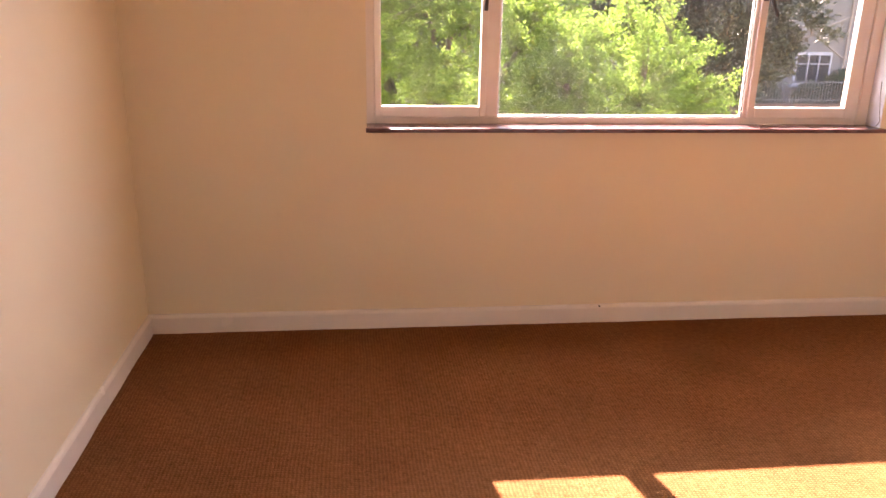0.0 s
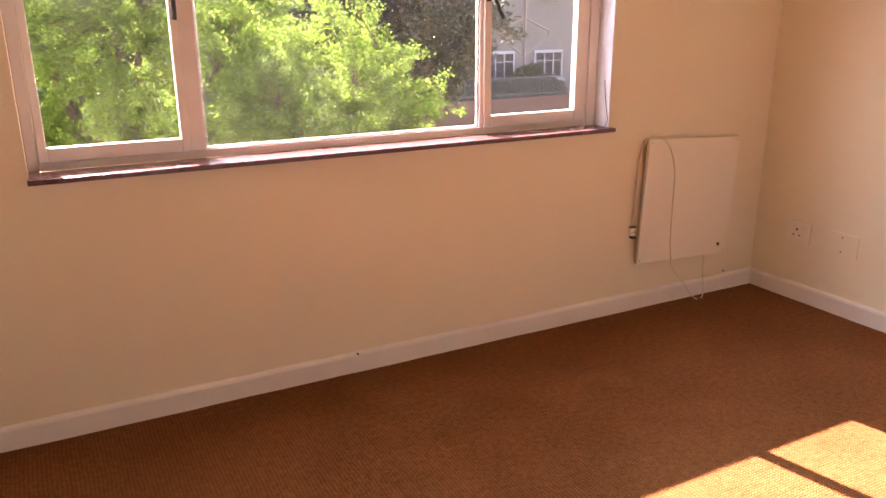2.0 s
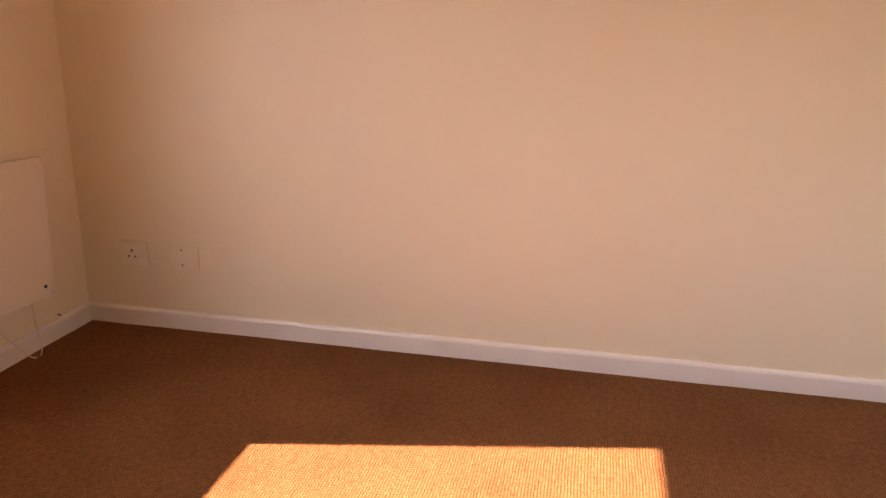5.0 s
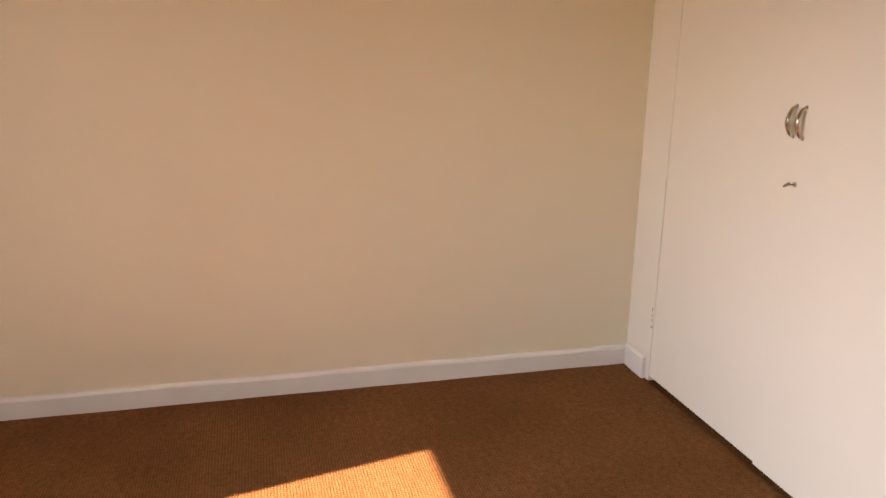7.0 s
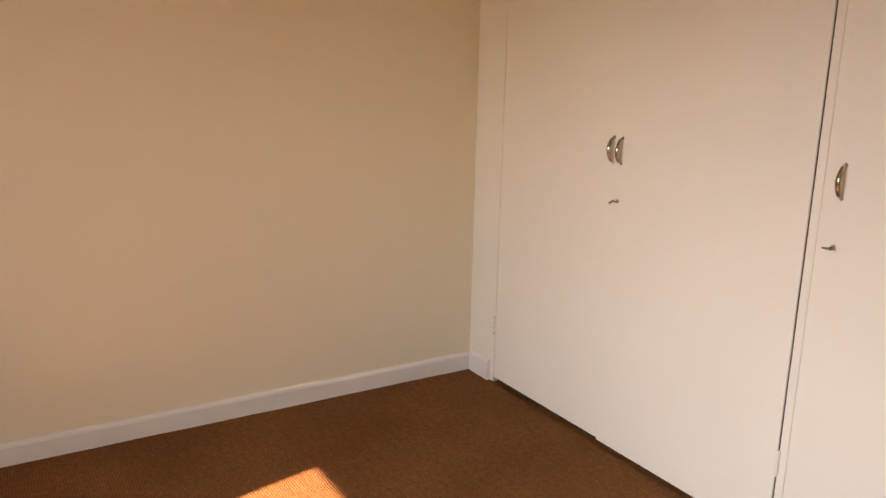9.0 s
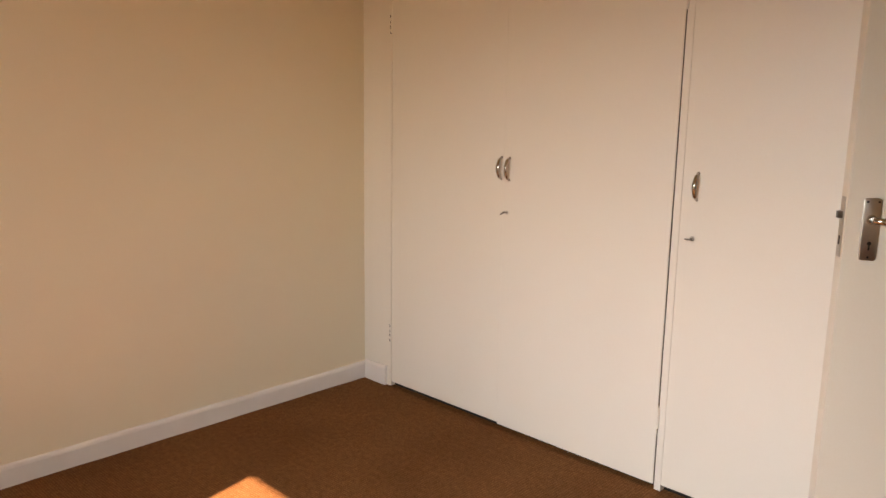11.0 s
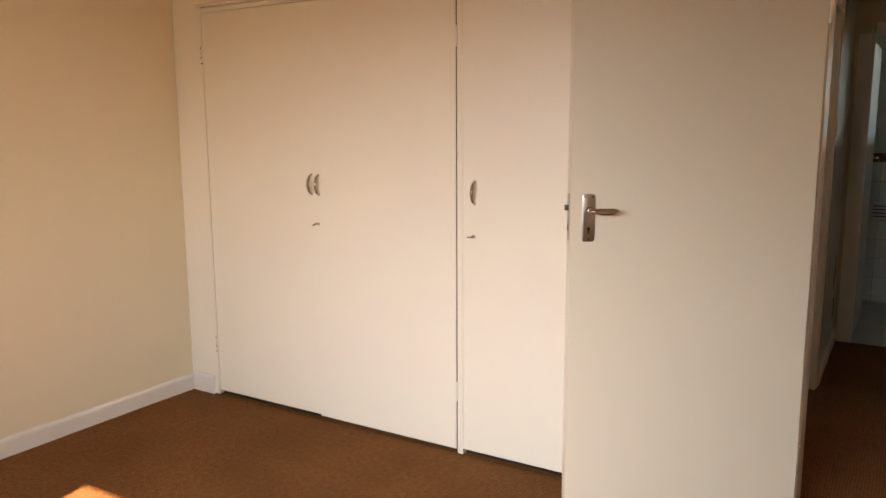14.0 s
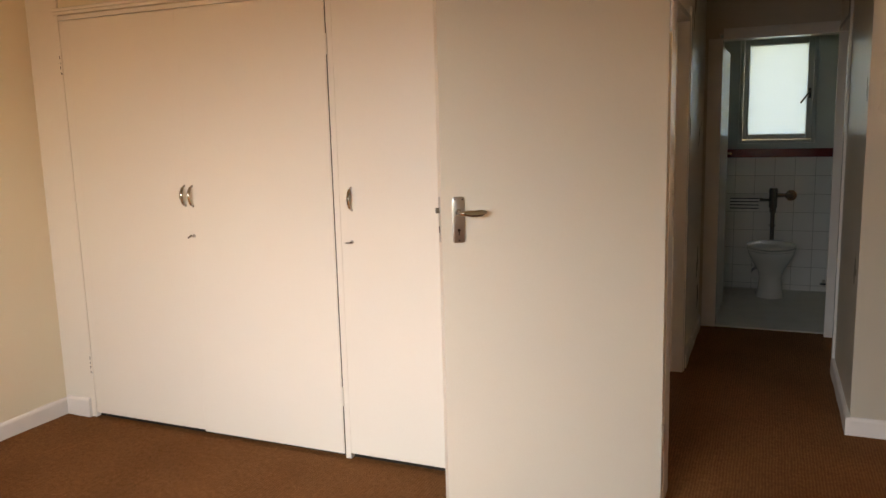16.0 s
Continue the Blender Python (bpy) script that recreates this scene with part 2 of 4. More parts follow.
def tube(bm, pts, radii, seg=8):
    """A bent bar through points."""
    pts = [Vector(p) for p in pts]
    if isinstance(radii, (int, float)):
        radii = [radii] * len(pts)
    rings, side = [], None
    for i, p in enumerate(pts):
        d = (pts[min(i + 1, len(pts) - 1)] - pts[max(i - 1, 0)]).normalized()
        if side is None:
            side = d.orthogonal().normalized()
        side = (side - d * side.dot(d)).normalized()
        up = d.cross(side)
        rings.append([bm.verts.new(p + (side * math.cos(k * math.tau / seg) + up * math.sin(k * math.tau / seg)) * radii[i]) for k in range(seg)])
    for r, s in zip(rings, rings[1:]):
        for k in range(seg):
            bm.faces.new((r[k], r[(k + 1) % seg], s[(k + 1) % seg], s[k]))
    bm.faces.new(rings[0][::-1])
    bm.faces.new(rings[-1])


def spline(pts, n=8):
    """Points of a smooth line through pts."""
    pts = [Vector(p) for p in pts]
    out = []
    for i in range(len(pts) - 1):
        p0, p1, p2, p3 = pts[max(i - 1, 0)], pts[i], pts[i + 1], pts[min(i + 2, len(pts) - 1)]
        for k in range(n):
            t = k / n
            out.append(0.5 * (2 * p1 + (p2 - p0) * t + (2 * p0 - 5 * p1 + 4 * p2 - p3) * t * t + (3 * p1 - p0 - 3 * p2 + p3) * t ** 3))
    return out + [pts[-1]]


def lathe(bm, rings, seg=32):
    """Rings (cx, cy, z, rx, ry) skinned into a solid."""
    rows = [[bm.verts.new((cx + rx * math.cos(k * math.tau / seg), cy + ry * math.sin(k * math.tau / seg), z)) for k in range(seg)] for cx, cy, z, rx, ry in rings]
    for r, s in zip(rows, rows[1:]):
        for k in range(seg):
            bm.faces.new((r[k], r[(k + 1) % seg], s[(k + 1) % seg], s[k]))
    bm.faces.new(rows[0][::-1])
    bm.faces.new(rows[-1])


def finish(bm, name, material, smooth=False):
    bmesh.ops.recalc_face_normals(bm, faces=bm.faces)
    me = bpy.data.meshes.new(name)
    bm.to_mesh(me)
    bm.free()
    me.materials.append(material)
    if smooth:
        me.shade_smooth()
        me.set_sharp_from_angle(angle=radians(40))
        for p in me.polygons:
            if p.area > 0.006:
                p.use_smooth = False
    return me


def thing(name, label, category, at=(0, 0, 0), group="", m=None):
    ob = new(name)
    ob.empty_display_size = 0.05
    ob.matrix_world = m if m is not None else Matrix.Translation(at)
    return tagged(ob, label, category, group)


def part(name, bm, material, parent, label="", smooth=True):
    """Links bm, given in the parent's own space, as one mesh under it."""
    ob = new(name, finish(bm, name, material, smooth))
    ob.parent = parent
    return tagged(ob, label)


def solo(name, bm, material, label, category, kind="", group="", smooth=True):
    return tagged(new(name, finish(bm, name, material, smooth)), label, category, group, kind)


def boxes(rows, bevel=0.0):
    bm = bmesh.new()
    for r in rows:
        box(bm, *r, bevel=bevel)
    return bm


# ---- structure ----
X0, W, CEIL, YB = -0.018, 4.245, 2.62, -3.593   # west wall, east wall, ceiling, cupboard front
DX0, DX1 = 0.30, 1.195                   # doorway to the passage, rough opening
PX0, PX1 = 0.455, 1.272                  # passage walls
YL = -4.615                              # return wall in the lobby
YW, YE = -6.44, -7.85                    # toilet doorway wall, toilet back wall
WX0, WX1, WZ0, WZ1 = 0.935, 3.224, 0.897, 2.13
HEAD = 2.07

solo("floor", boxes([(X0, W, YB, 0, -0.2, 0), (-0.9, 1.5, YW, YB, -0.2, 0), (1.5, W, -4.2, YB, -0.2, -0.004)]), M_CARPET, "rust-brown cord carpet over the whole floor", "floor", "structure", smooth=False)
solo("ceiling", boxes([(X0 - 0.2, W + 0.2, YB - 0.7, 0.25, CEIL, CEIL + 0.2), (-1.0, 2.4, YE - 0.2, YB - 0.7, CEIL, CEIL + 0.2)]), M_CEIL, "plain painted ceiling", "ceiling", "structure", smooth=False)
solo("wall_north", boxes([(X0 - 0.2, WX0, 0, 0.25, -0.2, CEIL), (WX1, W + 0.2, 0, 0.25, -0.2, CEIL), (WX0, WX1, 0, 0.25, -0.2, WZ0 - 0.016), (WX0, WX1, 0, 0.25, WZ1, CEIL)]), M_WALL, "cream painted window wall", "wall", "structure", smooth=False)
solo("wall_east", boxes([(W, W + 0.2, YB - 0.7, 0, -0.2, CEIL)]), M_WALL, "cream painted plaster wall", "wall", "structure", smooth=False)
solo("wall_west", boxes([(X0 - 0.2, X0, YB - 0.16, 0, -0.2, CEIL)]), M_WALL, "cream painted plaster wall", "wall", "structure", smooth=False)
solo("wall_south", boxes([(X0, DX0, -3.76, -3.60, 0, CEIL), (DX0, DX1, -3.76, -3.60, HEAD, CEIL), (DX1, 1.62, -3.76, -3.60, 0, CEIL),
                          (1.62, W, -3.76, -3.605, 2.04, CEIL)]), M_WALL, "cream painted wall over the cupboards and doorway", "wall", "structure", smooth=False)
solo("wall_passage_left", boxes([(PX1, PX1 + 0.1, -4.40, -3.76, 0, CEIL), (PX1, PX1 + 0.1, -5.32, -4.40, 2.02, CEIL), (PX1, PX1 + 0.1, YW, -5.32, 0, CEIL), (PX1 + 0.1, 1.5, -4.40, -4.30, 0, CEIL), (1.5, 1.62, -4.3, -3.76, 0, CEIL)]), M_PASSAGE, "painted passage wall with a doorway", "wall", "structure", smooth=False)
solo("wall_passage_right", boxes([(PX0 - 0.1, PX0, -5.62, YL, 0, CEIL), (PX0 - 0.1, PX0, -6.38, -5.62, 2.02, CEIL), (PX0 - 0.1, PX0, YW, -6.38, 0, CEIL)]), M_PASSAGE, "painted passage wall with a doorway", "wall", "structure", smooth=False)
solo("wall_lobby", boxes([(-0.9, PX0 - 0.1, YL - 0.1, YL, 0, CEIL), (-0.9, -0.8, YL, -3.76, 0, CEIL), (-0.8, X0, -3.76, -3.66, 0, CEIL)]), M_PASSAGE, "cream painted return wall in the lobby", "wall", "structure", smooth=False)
WCX0, WCX1 = 0.325, 1.26
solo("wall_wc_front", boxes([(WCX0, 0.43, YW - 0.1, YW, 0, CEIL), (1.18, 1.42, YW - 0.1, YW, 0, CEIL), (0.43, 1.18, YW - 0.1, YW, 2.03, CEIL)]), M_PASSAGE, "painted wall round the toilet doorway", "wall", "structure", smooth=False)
solo("wall_wc_sides", boxes([(WCX0 - 0.1, WCX0, YE - 0.2, YW - 0.0, 0, CEIL), (WCX1, WCX1 + 0.1, YE - 0.2, YW - 0.1, 0, CEIL)]), M_WCWALL, "pale green painted toilet walls", "wall", "structure", smooth=False)
VX0, VX1, VZ0, VZ1 = 0.504, 1.097, 1.256, 2.137
solo("wall_wc_back", boxes([(WCX0, VX0, YE - 0.2, YE, 0, CEIL), (VX1, WCX1, YE - 0.2, YE, 0, CEIL), (VX0, VX1, YE - 0.2, YE, 0, VZ0), (VX0, VX1, YE - 0.2, YE, VZ1, CEIL)]), M_WCWALL, "pale green painted wall above white tiles", "wall", "structure", smooth=False)
solo("floor_wc", boxes([(WCX0, WCX1, YE, YW - 0.005, -0.2, 0.006)]), M_VINYL, "pale grey toilet floor", "floor", "structure", smooth=False)


def skirting(name, a, b, depth=0.018, h=0.085, label="cream gloss skirting board"):
    """A skirting board with a chamfered top along a wall from a to b; the room lies to the left of that way."""
    a, b = Vector((*a, 0)), Vector((*b, 0))
    d = (b - a).normalized()
    n = Vector((-d.y, d.x, 0))
    prof = [(0, 0), (depth, 0), (depth, h - 0.014), (depth - 0.004, h - 0.005), (depth - 0.011, h), (0, h)]
    bm = bmesh.new()
    steps = max(2, int((b - a).length / 0.12))
    rows = []
    for i in range(steps + 1):
        p = a + (b - a) * i / steps
        w = 0.0015 * math.sin(i * 1.9) + 0.001 * math.sin(i * 0.7 + 2)
        rows.append([bm.verts.new(p + n * (o + (w if o else 0)) + Vector((0, 0, z + (w if z > 0.05 else 0)))) for o, z in prof])
    for r, s in zip(rows, rows[1:]):
        for k in range(len(prof)):
            bm.faces.new((r[k], r[(k + 1) % len(prof)], s[(k + 1) % len(prof)], s[k]))
    bm.faces.new(rows[0])
    bm.faces.new(rows[-1][::-1])
    return solo(name, bm, M_TRIM, label, "skirting board", "structure", smooth=False)


skirting("baseboard_north", (W - 0.02, 0), (X0, 0))
skirting("baseboard_east", (W, YB), (W, 0))
skirting("baseboard_west", (X0, -0.02), (X0, -3.59))
skirting("baseboard_cupboard", (4.065, YB), (W - 0.02, YB), 0.016, 0.1)
skirting("baseboard_passage_left", (PX1, YW + 0.02), (PX1, -5.38))
skirting("baseboard_passage_right", (PX0, YL + 0.018), (PX0, -5.56))
skirting("baseboard_lobby", (-0.8, YL), (PX0 + 0.018, YL))

# ---- window ----
def window():
    """Timber window: fixed middle pane, a side-hung sash at each end, stained board as sill."""
    w = tagged(thing("window_1", "cream painted timber window with one fixed pane and two closed sashes", "window"), kind="structure")
    y0, y1 = 0.112, 0.142
    f0, f1, m0, m1, m2, m3 = WX0, WX1, 1.449, 1.503, 2.623, 2.638
    low, head = 0.926, WZ1 - 0.035
    bm = bmesh.new()
    box(bm, f0, f0 + 0.036, y0, y1, WZ0, WZ1, 0.003)
    box(bm, f1 - 0.05, f1 - 0.001, y0 - 0.012, y1, WZ0, WZ1, 0.004)
    box(bm, f1 - 0.077, f1 - 0.05, y0 - 0.002, y1, low, head, 0.005)
    box(bm, f0 + 0.036, f1 - 0.05, y0, y1, head, WZ1, 0.003)
    box(bm, f0 + 0.036, f1 - 0.05, y0, y1, WZ0, low, 0.003)
    box(bm, m0, m1, y0, y1, low, head, 0.004)
    box(bm, m2, m3, y0, y1, low, head, 0.004)
    part("window_frame", bm, M_FRAME, w)
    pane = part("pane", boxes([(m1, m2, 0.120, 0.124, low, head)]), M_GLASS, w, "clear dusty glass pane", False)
    pane.visible_shadow = False
    # glazing beads round the fixed pane
    for r in ((m1, m2, low, low + 0.010), (m1, m1 + 0.008, low + 0.010, head), (m2 - 0.008, m2, low + 0.010, head)):
        part("glazing_bead", boxes([(r[0], r[1], 0.1245, 0.136, r[2], r[3])], 0.002), M_FRAME, w)
    for a, b, s, e in ((f0 + 0.0363, m0 - 0.0003, 0.0275, 0.0285), (m3 + 0.0003, f1 - 0.0773, 0.034, 0.043)):
        z0, z1 = low + 0.0005, head - 0.0005
        bm = bmesh.new()
        box(bm, a, a + s, y0 - 0.012, y1 - 0.006, z0, z1, 0.004)
        box(bm, b - e, b, y0 - 0.012, y1 - 0.006, z0, z1, 0.004)
        box(bm, a + s, b - e, y0 - 0.012, y1 - 0.006, z0, z0 + 0.047, 0.004)
        box(bm, a + s, b - e, y0 - 0.012, y1 - 0.006, z1 - 0.045, z1, 0.004)
        sash = part("sash", bm, M_FRAME, w)
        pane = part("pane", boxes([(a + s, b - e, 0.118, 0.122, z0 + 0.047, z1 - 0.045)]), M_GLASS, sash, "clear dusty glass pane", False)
        pane.visible_shadow = False
        # fastener: a curved iron tail on a small plate, on the mullion side
        inner = b - 0.014 if a < 1.5 else a + 0.016
        away = -0.12 if a < 1.5 else 1
        bm = bmesh.new()
        box(bm, inner - 0.011, inner + 0.011, y0 - 0.019, y0 - 0.012, 1.43, 1.51, 0.002)
        rod(bm, (inner, y0 - 0.012, 1.47), (inner, y0 - 0.04, 1.47), 0.008)
        tail = spline([(inner, y0 - 0.04, 1.475), (inner + away * 0.012, y0 - 0.046, 1.44), (inner + away * 0.028, y0 - 0.05, 1.40), (inner + away * 0.045, y0 - 0.05, 1.368)], 6)
        tube(bm, tail, [0.006 + 0.003 * i / len(tail) for i in range(len(tail))])
        part("window_latch", bm, M_IRON, sash, "black iron window fastener")
    bm = bmesh.new()
    box(bm, WX0 - 0.004, WX1 + 0.014, -0.032, y0 + 0.002, WZ0 - 0.0165, WZ0 + 0.001, 0.003)
    part("window_sill", bm, M_SILL, w, "dark red-brown stained sill board")
    part("reveal_lining", boxes([(WX1 - 0.004, WX1 - 0.0005, 0.002, y0 - 0.013, WZ0 + 0.003, WZ1 - 0.002)]), M_REVEAL, w, "chipped white painted reveal, blue of the skylight in its colour", False)
    bm = bmesh.new()
    tube(bm, spline([(WX1 - 0.008, 0.036, 1.10), (WX1 - 0.007, 0.030, 1.04), (WX1 - 0.006, 0.016, 0.97), (WX1 - 0.006, 0.006, 0.93), (WX1 - 0.02, 0.004, 0.905)], 6), 0.0013, 6)
    part("curtain_wire", bm, M_IRON, w, "thin dark wire hanging at the reveal")


window()


# ---- cupboard ----
def bow_handle(name, x, y, z, parent):
    """Chrome bow handle, upright."""
    bm = bmesh.new()
    pts = spline([(x, y, z - 0.048), (x, y + 0.017, z - 0.034), (x, y + 0.027, z), (x, y + 0.017, z + 0.034), (x, y, z + 0.048)], 6)
    n = len(pts) - 1
    tube(bm, pts, [0.0028 + 0.0032 * math.sin(math.pi * i / n) for i in range(n + 1)], 12)
    for v in bm.verts:
        v.co.x = x + (v.co.x - x) * 1.35
    for k in (-0.046, 0.046):
        rod(bm, (x, y, z + k), (x, y + 0.003, z + k), 0.0065, 0.005, 14)
    return part(name, bm, M_CHROME, parent, "chrome bow handle")


def key(x, y, z, parent, turn):
    """A small key in its lock."""
    bm = bmesh.new()
    bmesh.ops.create_cone(bm, cap_ends=True, segments=20, radius1=0.008, radius2=0.008, depth=0.003, matrix=Matrix.Translation((x, y + 0.0015, z)) @ Matrix.Rotation(math.pi / 2, 4, "X"))
    lock = part("keyhole", bm, M_SATIN, parent, "small metal lock cover")
    bm = bmesh.new()
    rod(bm, (x, y, z), (x, y + 0.02, z), 0.002)
    m = Matrix.Translation((x, y + 0.03, z)) @ Matrix.Rotation(radians(turn), 4, "Y")
    ring = [m @ Vector((0.013 * math.cos(a), 0.006 * math.sin(a), 0)) for a in [i * math.tau / 16 for i in range(17)]]
    tube(bm, ring, 0.002, 6)
    part("key", bm, M_KEY, lock, "small metal key")


def cupboard():
    c = thing("built_in_wardrobe", "built-in white painted wardrobe with three flush doors, closed", "wardrobe", (3.0, YB, 0))
    o = Vector((3.0, YB, 0))

    def put(rows, bevel=0.0):
        bm = bmesh.new()
        for r in rows:
            box(bm, r[0] - o.x, r[1] - o.x, r[2] - o.y, r[3] - o.y, r[4], r[5], bevel)
        return bm

    top, low = 2.006, 0.026
    # frame round and between the doors
    part("frame", put([(1.62, 4.036, YB - 0.03, YB - 0.002, top + 0.004, 2.03), (2.508, 2.5348, YB - 0.03, YB - 0.001, 0, top + 0.004), (1.62, 1.76, YB - 0.03, YB - 0.001, 0, top + 0.004)]), M_WHITE, c, "", False)
    part("side_panel", put([(4.036, W, YB - 0.03, YB, 0, CEIL)], 0.002), M_WHITE, c, "cream painted filler beside the doors", False)
    bm = bmesh.new()
    box(bm, 1.62 - o.x, 4.06 - o.x, -0.002, 0.010, 2.034, 2.050, 0.004)
    box(bm, 1.62 - o.x, 4.06 - o.x, -0.002, 0.018, 2.050, 2.066, 0.005)
    part("head_moulding", bm, M_WHITE, c, "painted moulding over the doors")
    part("carcass", put([(1.62, W, -4.18, -4.16, -0.0, 2.05), (1.62, W, -4.16, YB - 0.032, -0.003, 0.003)]), M_DARK, c, "wardrobe inside, coloured near black for its shade", False)
    for x0, x1, dy, hx, hz, kx, kz, turn in ((3.320, 4.03, 0.0, 3.335, 1.168, None, 0, 0), (2.5385, 3.318, 0.003, 3.289, 1.167, 3.295, 0.982, 35), (1.766, 2.5065, 0.0, 2.45, 1.163, 2.455, 0.98, 0)):
        z0 = low - 0.006 if dy else low
        bm = put([(x0, x1, YB - 0.02 + dy, YB + dy + 0.001, z0, top)], 0.002)
        d = part("door", bm, M_WHITE, c)
        if dy:
            # dark strip on the edge: the gap's shade painted in
            part("gap_shade", put([(x0 - 0.0012, x0 + 0.0005, YB - 0.016, YB - 0.001, z0 + 0.002, top - 0.002)]), M_CHIP_GAP, d, "dark strip that paints the shade of the door gap", False)
        bow_handle("handle", hx - o.x, dy + 0.001, hz, d)
        if kx:
            key(kx - o.x, dy + 0.001, kz, d, turn)
        hinge = x1 + 0.003 if x0 > 3.3 else x0 - 0.003
        for hz0 in (0.245, 1.76):
            bm = bmesh.new()
            rod(bm, (hinge - o.x, 0.002, hz0), (hinge - o.x, 0.002, hz0 + 0.085), 0.0055)
            for k in (0.2, 0.4, 0.6, 0.8):
                rod(bm, (hinge - o.x, 0.002, hz0 + 0.085 * k - 0.001), (hinge - o.x, 0.002, hz0 + 0.085 * k + 0.001), 0.0062)
            part("hinge", bm, M_WHITE, d, "painted-over butt hinge")
            if x0 > 3.3:
                bm = bmesh.new()
                for k in range(4):
                    zc = hz0 - 0.004 + k * 0.024
                    box(bm, x1 + 0.0045 - o.x, x1 + 0.0105 - o.x, 0.0005, 0.006, zc, zc + 0.010 + 0.005 * (k % 2))
                part("chip", bm, M_CHIP_GAP, d, "dark chipped paint beside the hinge", False)


cupboard()


# ---- room door, open against the wardrobe ----
def lever_set(parent, x, y, z, side):
    """Long backplate with lever and keyhole on the face at y."""
    bm = bmesh.new()
    w, r = 0.021, 0.009
    ring = []
    for cx, cz, a0 in ((w - r, 0.052 - r, 0), (r - w, 0.052 - r, 90), (r - w, r - 0.100, 180), (w - r, r - 0.100, 270)):
        ring += [(cx + r * math.cos(radians(a0 + k * 22.5)), cz + r * math.sin(radians(a0 + k * 22.5))) for k in range(5)]
    low, mid, top = ([bm.verts.new((x + px * f, y + d, z - 0.03 + (pz + 0.03) * g)) for px, pz in ring] for d, f, g in ((0, 1, 1), (0.003, 1, 1), (0.0042, 0.93, 0.98)))
    for p, q in ((low, mid), (mid, top)):
        for k in range(len(ring)):
            bm.faces.new((p[k], p[(k + 1) % len(ring)], q[(k + 1) % len(ring)], q[k]))
    bm.faces.new(low[::-1])
    bm.faces.new(top)
    plate = part("backplate", bm, M_SATIN, parent, "satin nickel backplate")
    bm = bmesh.new()
    rod(bm, (x, y + 0.003, z), (x, y + 0.012, z), 0.0125, 0.010, 20)
    rod(bm, (x, y + 0.012, z), (x, y + 0.03, z), 0.0085, None, 16)
    pts = spline([(x, y + 0.026, z), (x + side * 0.010, y + 0.035, z), (x + side * 0.035, y + 0.037, z - 0.002), (x + side * 0.062, y + 0.035, z - 0.002), (x + side * 0.088, y + 0.031, z + 0.001)], 7)
    n = len(pts) - 1
    grip = bmesh.new()
    tube(grip, pts, [0.0078 + 0.0016 * math.sin(math.pi * i / n) - 0.0058 * max(0, i / n - 0.82) / 0.18 for i in range(n + 1)], 14)
    for v in grip.verts:
        f = min(1, max(0, abs(v.co.x - x) - 0.012) / 0.02)
        v.co.y = y + 0.034 + (v.co.y - y - 0.034) * (1 - 0.35 * f)
        v.co.z = z + (v.co.z - z) * (1 + 0.25 * f)
    me = bpy.data.meshes.new("grip")
    grip.to_mesh(me)
    grip.free()
    bm.from_mesh(me)
    bpy.data.meshes.remove(me)
    part("lever", bm, M_CHROME, plate, "chrome lever handle")
    bm = bmesh.new()
    rod(bm, (x, y + 0.0035, z - 0.058), (x, y + 0.005, z - 0.058), 0.005, None, 14)
    box(bm, x - 0.002, x + 0.002, y + 0.0035, y + 0.005, z - 0.075, z - 0.058)
    part("keyhole", bm, M_DARK, plate, "dark keyhole", False)
    for sx, sz in ((-0.013, 0.043), (0.013, 0.043), (0, -0.092)):
        bm = bmesh.new()
        rod(bm, (x + sx, y + 0.0035, z + sz), (x + sx, y + 0.0052, z + sz), 0.003, None, 10)
        part("screw", bm, M_IRON, plate, "small dark screw")


HINGE = Vector((1.178, -3.578, 0))
LATCH = Vector((1.83, -3.094, 0))


def room_door():
    d = (LATCH - HINGE)
    wide = d.length
    ang = math.atan2(d.y, d.x)
    m = Matrix.Translation(HINGE) @ Matrix.Rotation(ang, 4, "Z")
    door = thing("door_1", "flush white painted room door standing wide open", "door", m=m)
    tagged(door, kind="structure")
    part("leaf", boxes([(0, wide, -0.02, 0.02, 0.012, 2.05)], 0.0015), M_DOOR, door)
    lever_set(door, wide - 0.058, 0.02, 1.171, -1)
    bm = boxes([(wide, wide + 0.0025, -0.0115, 0.0115, 1.075, 1.223)], 0.0008)
    latch = part("latch_plate", bm, M_SATIN, door, "metal lock plate on the door edge")
    bm = boxes([(wide + 0.002, wide + 0.014, -0.007, 0.007, 1.17, 1.188)], 0.002)
    part("latch_bolt", bm, M_KEY, latch, "dark latch bolt")
    part("lock_slot", boxes([(wide + 0.0022, wide + 0.0032, -0.004, 0.004, 1.105, 1.127)]), M_DARK, latch, "dark bolt slot", False)
    for z in (0.25, 1.75):
        bm = bmesh.new()
        rod(bm, (-0.004, 0.024, z), (-0.004, 0.024, z + 0.1), 0.006)
        part("hinge", bm, M_SATIN, door, "steel hinge")


room_door()


def door_frame(name, rows, label):
    solo(name, boxes(rows, 0.003), M_TRIM, label, "door frame", "structure")


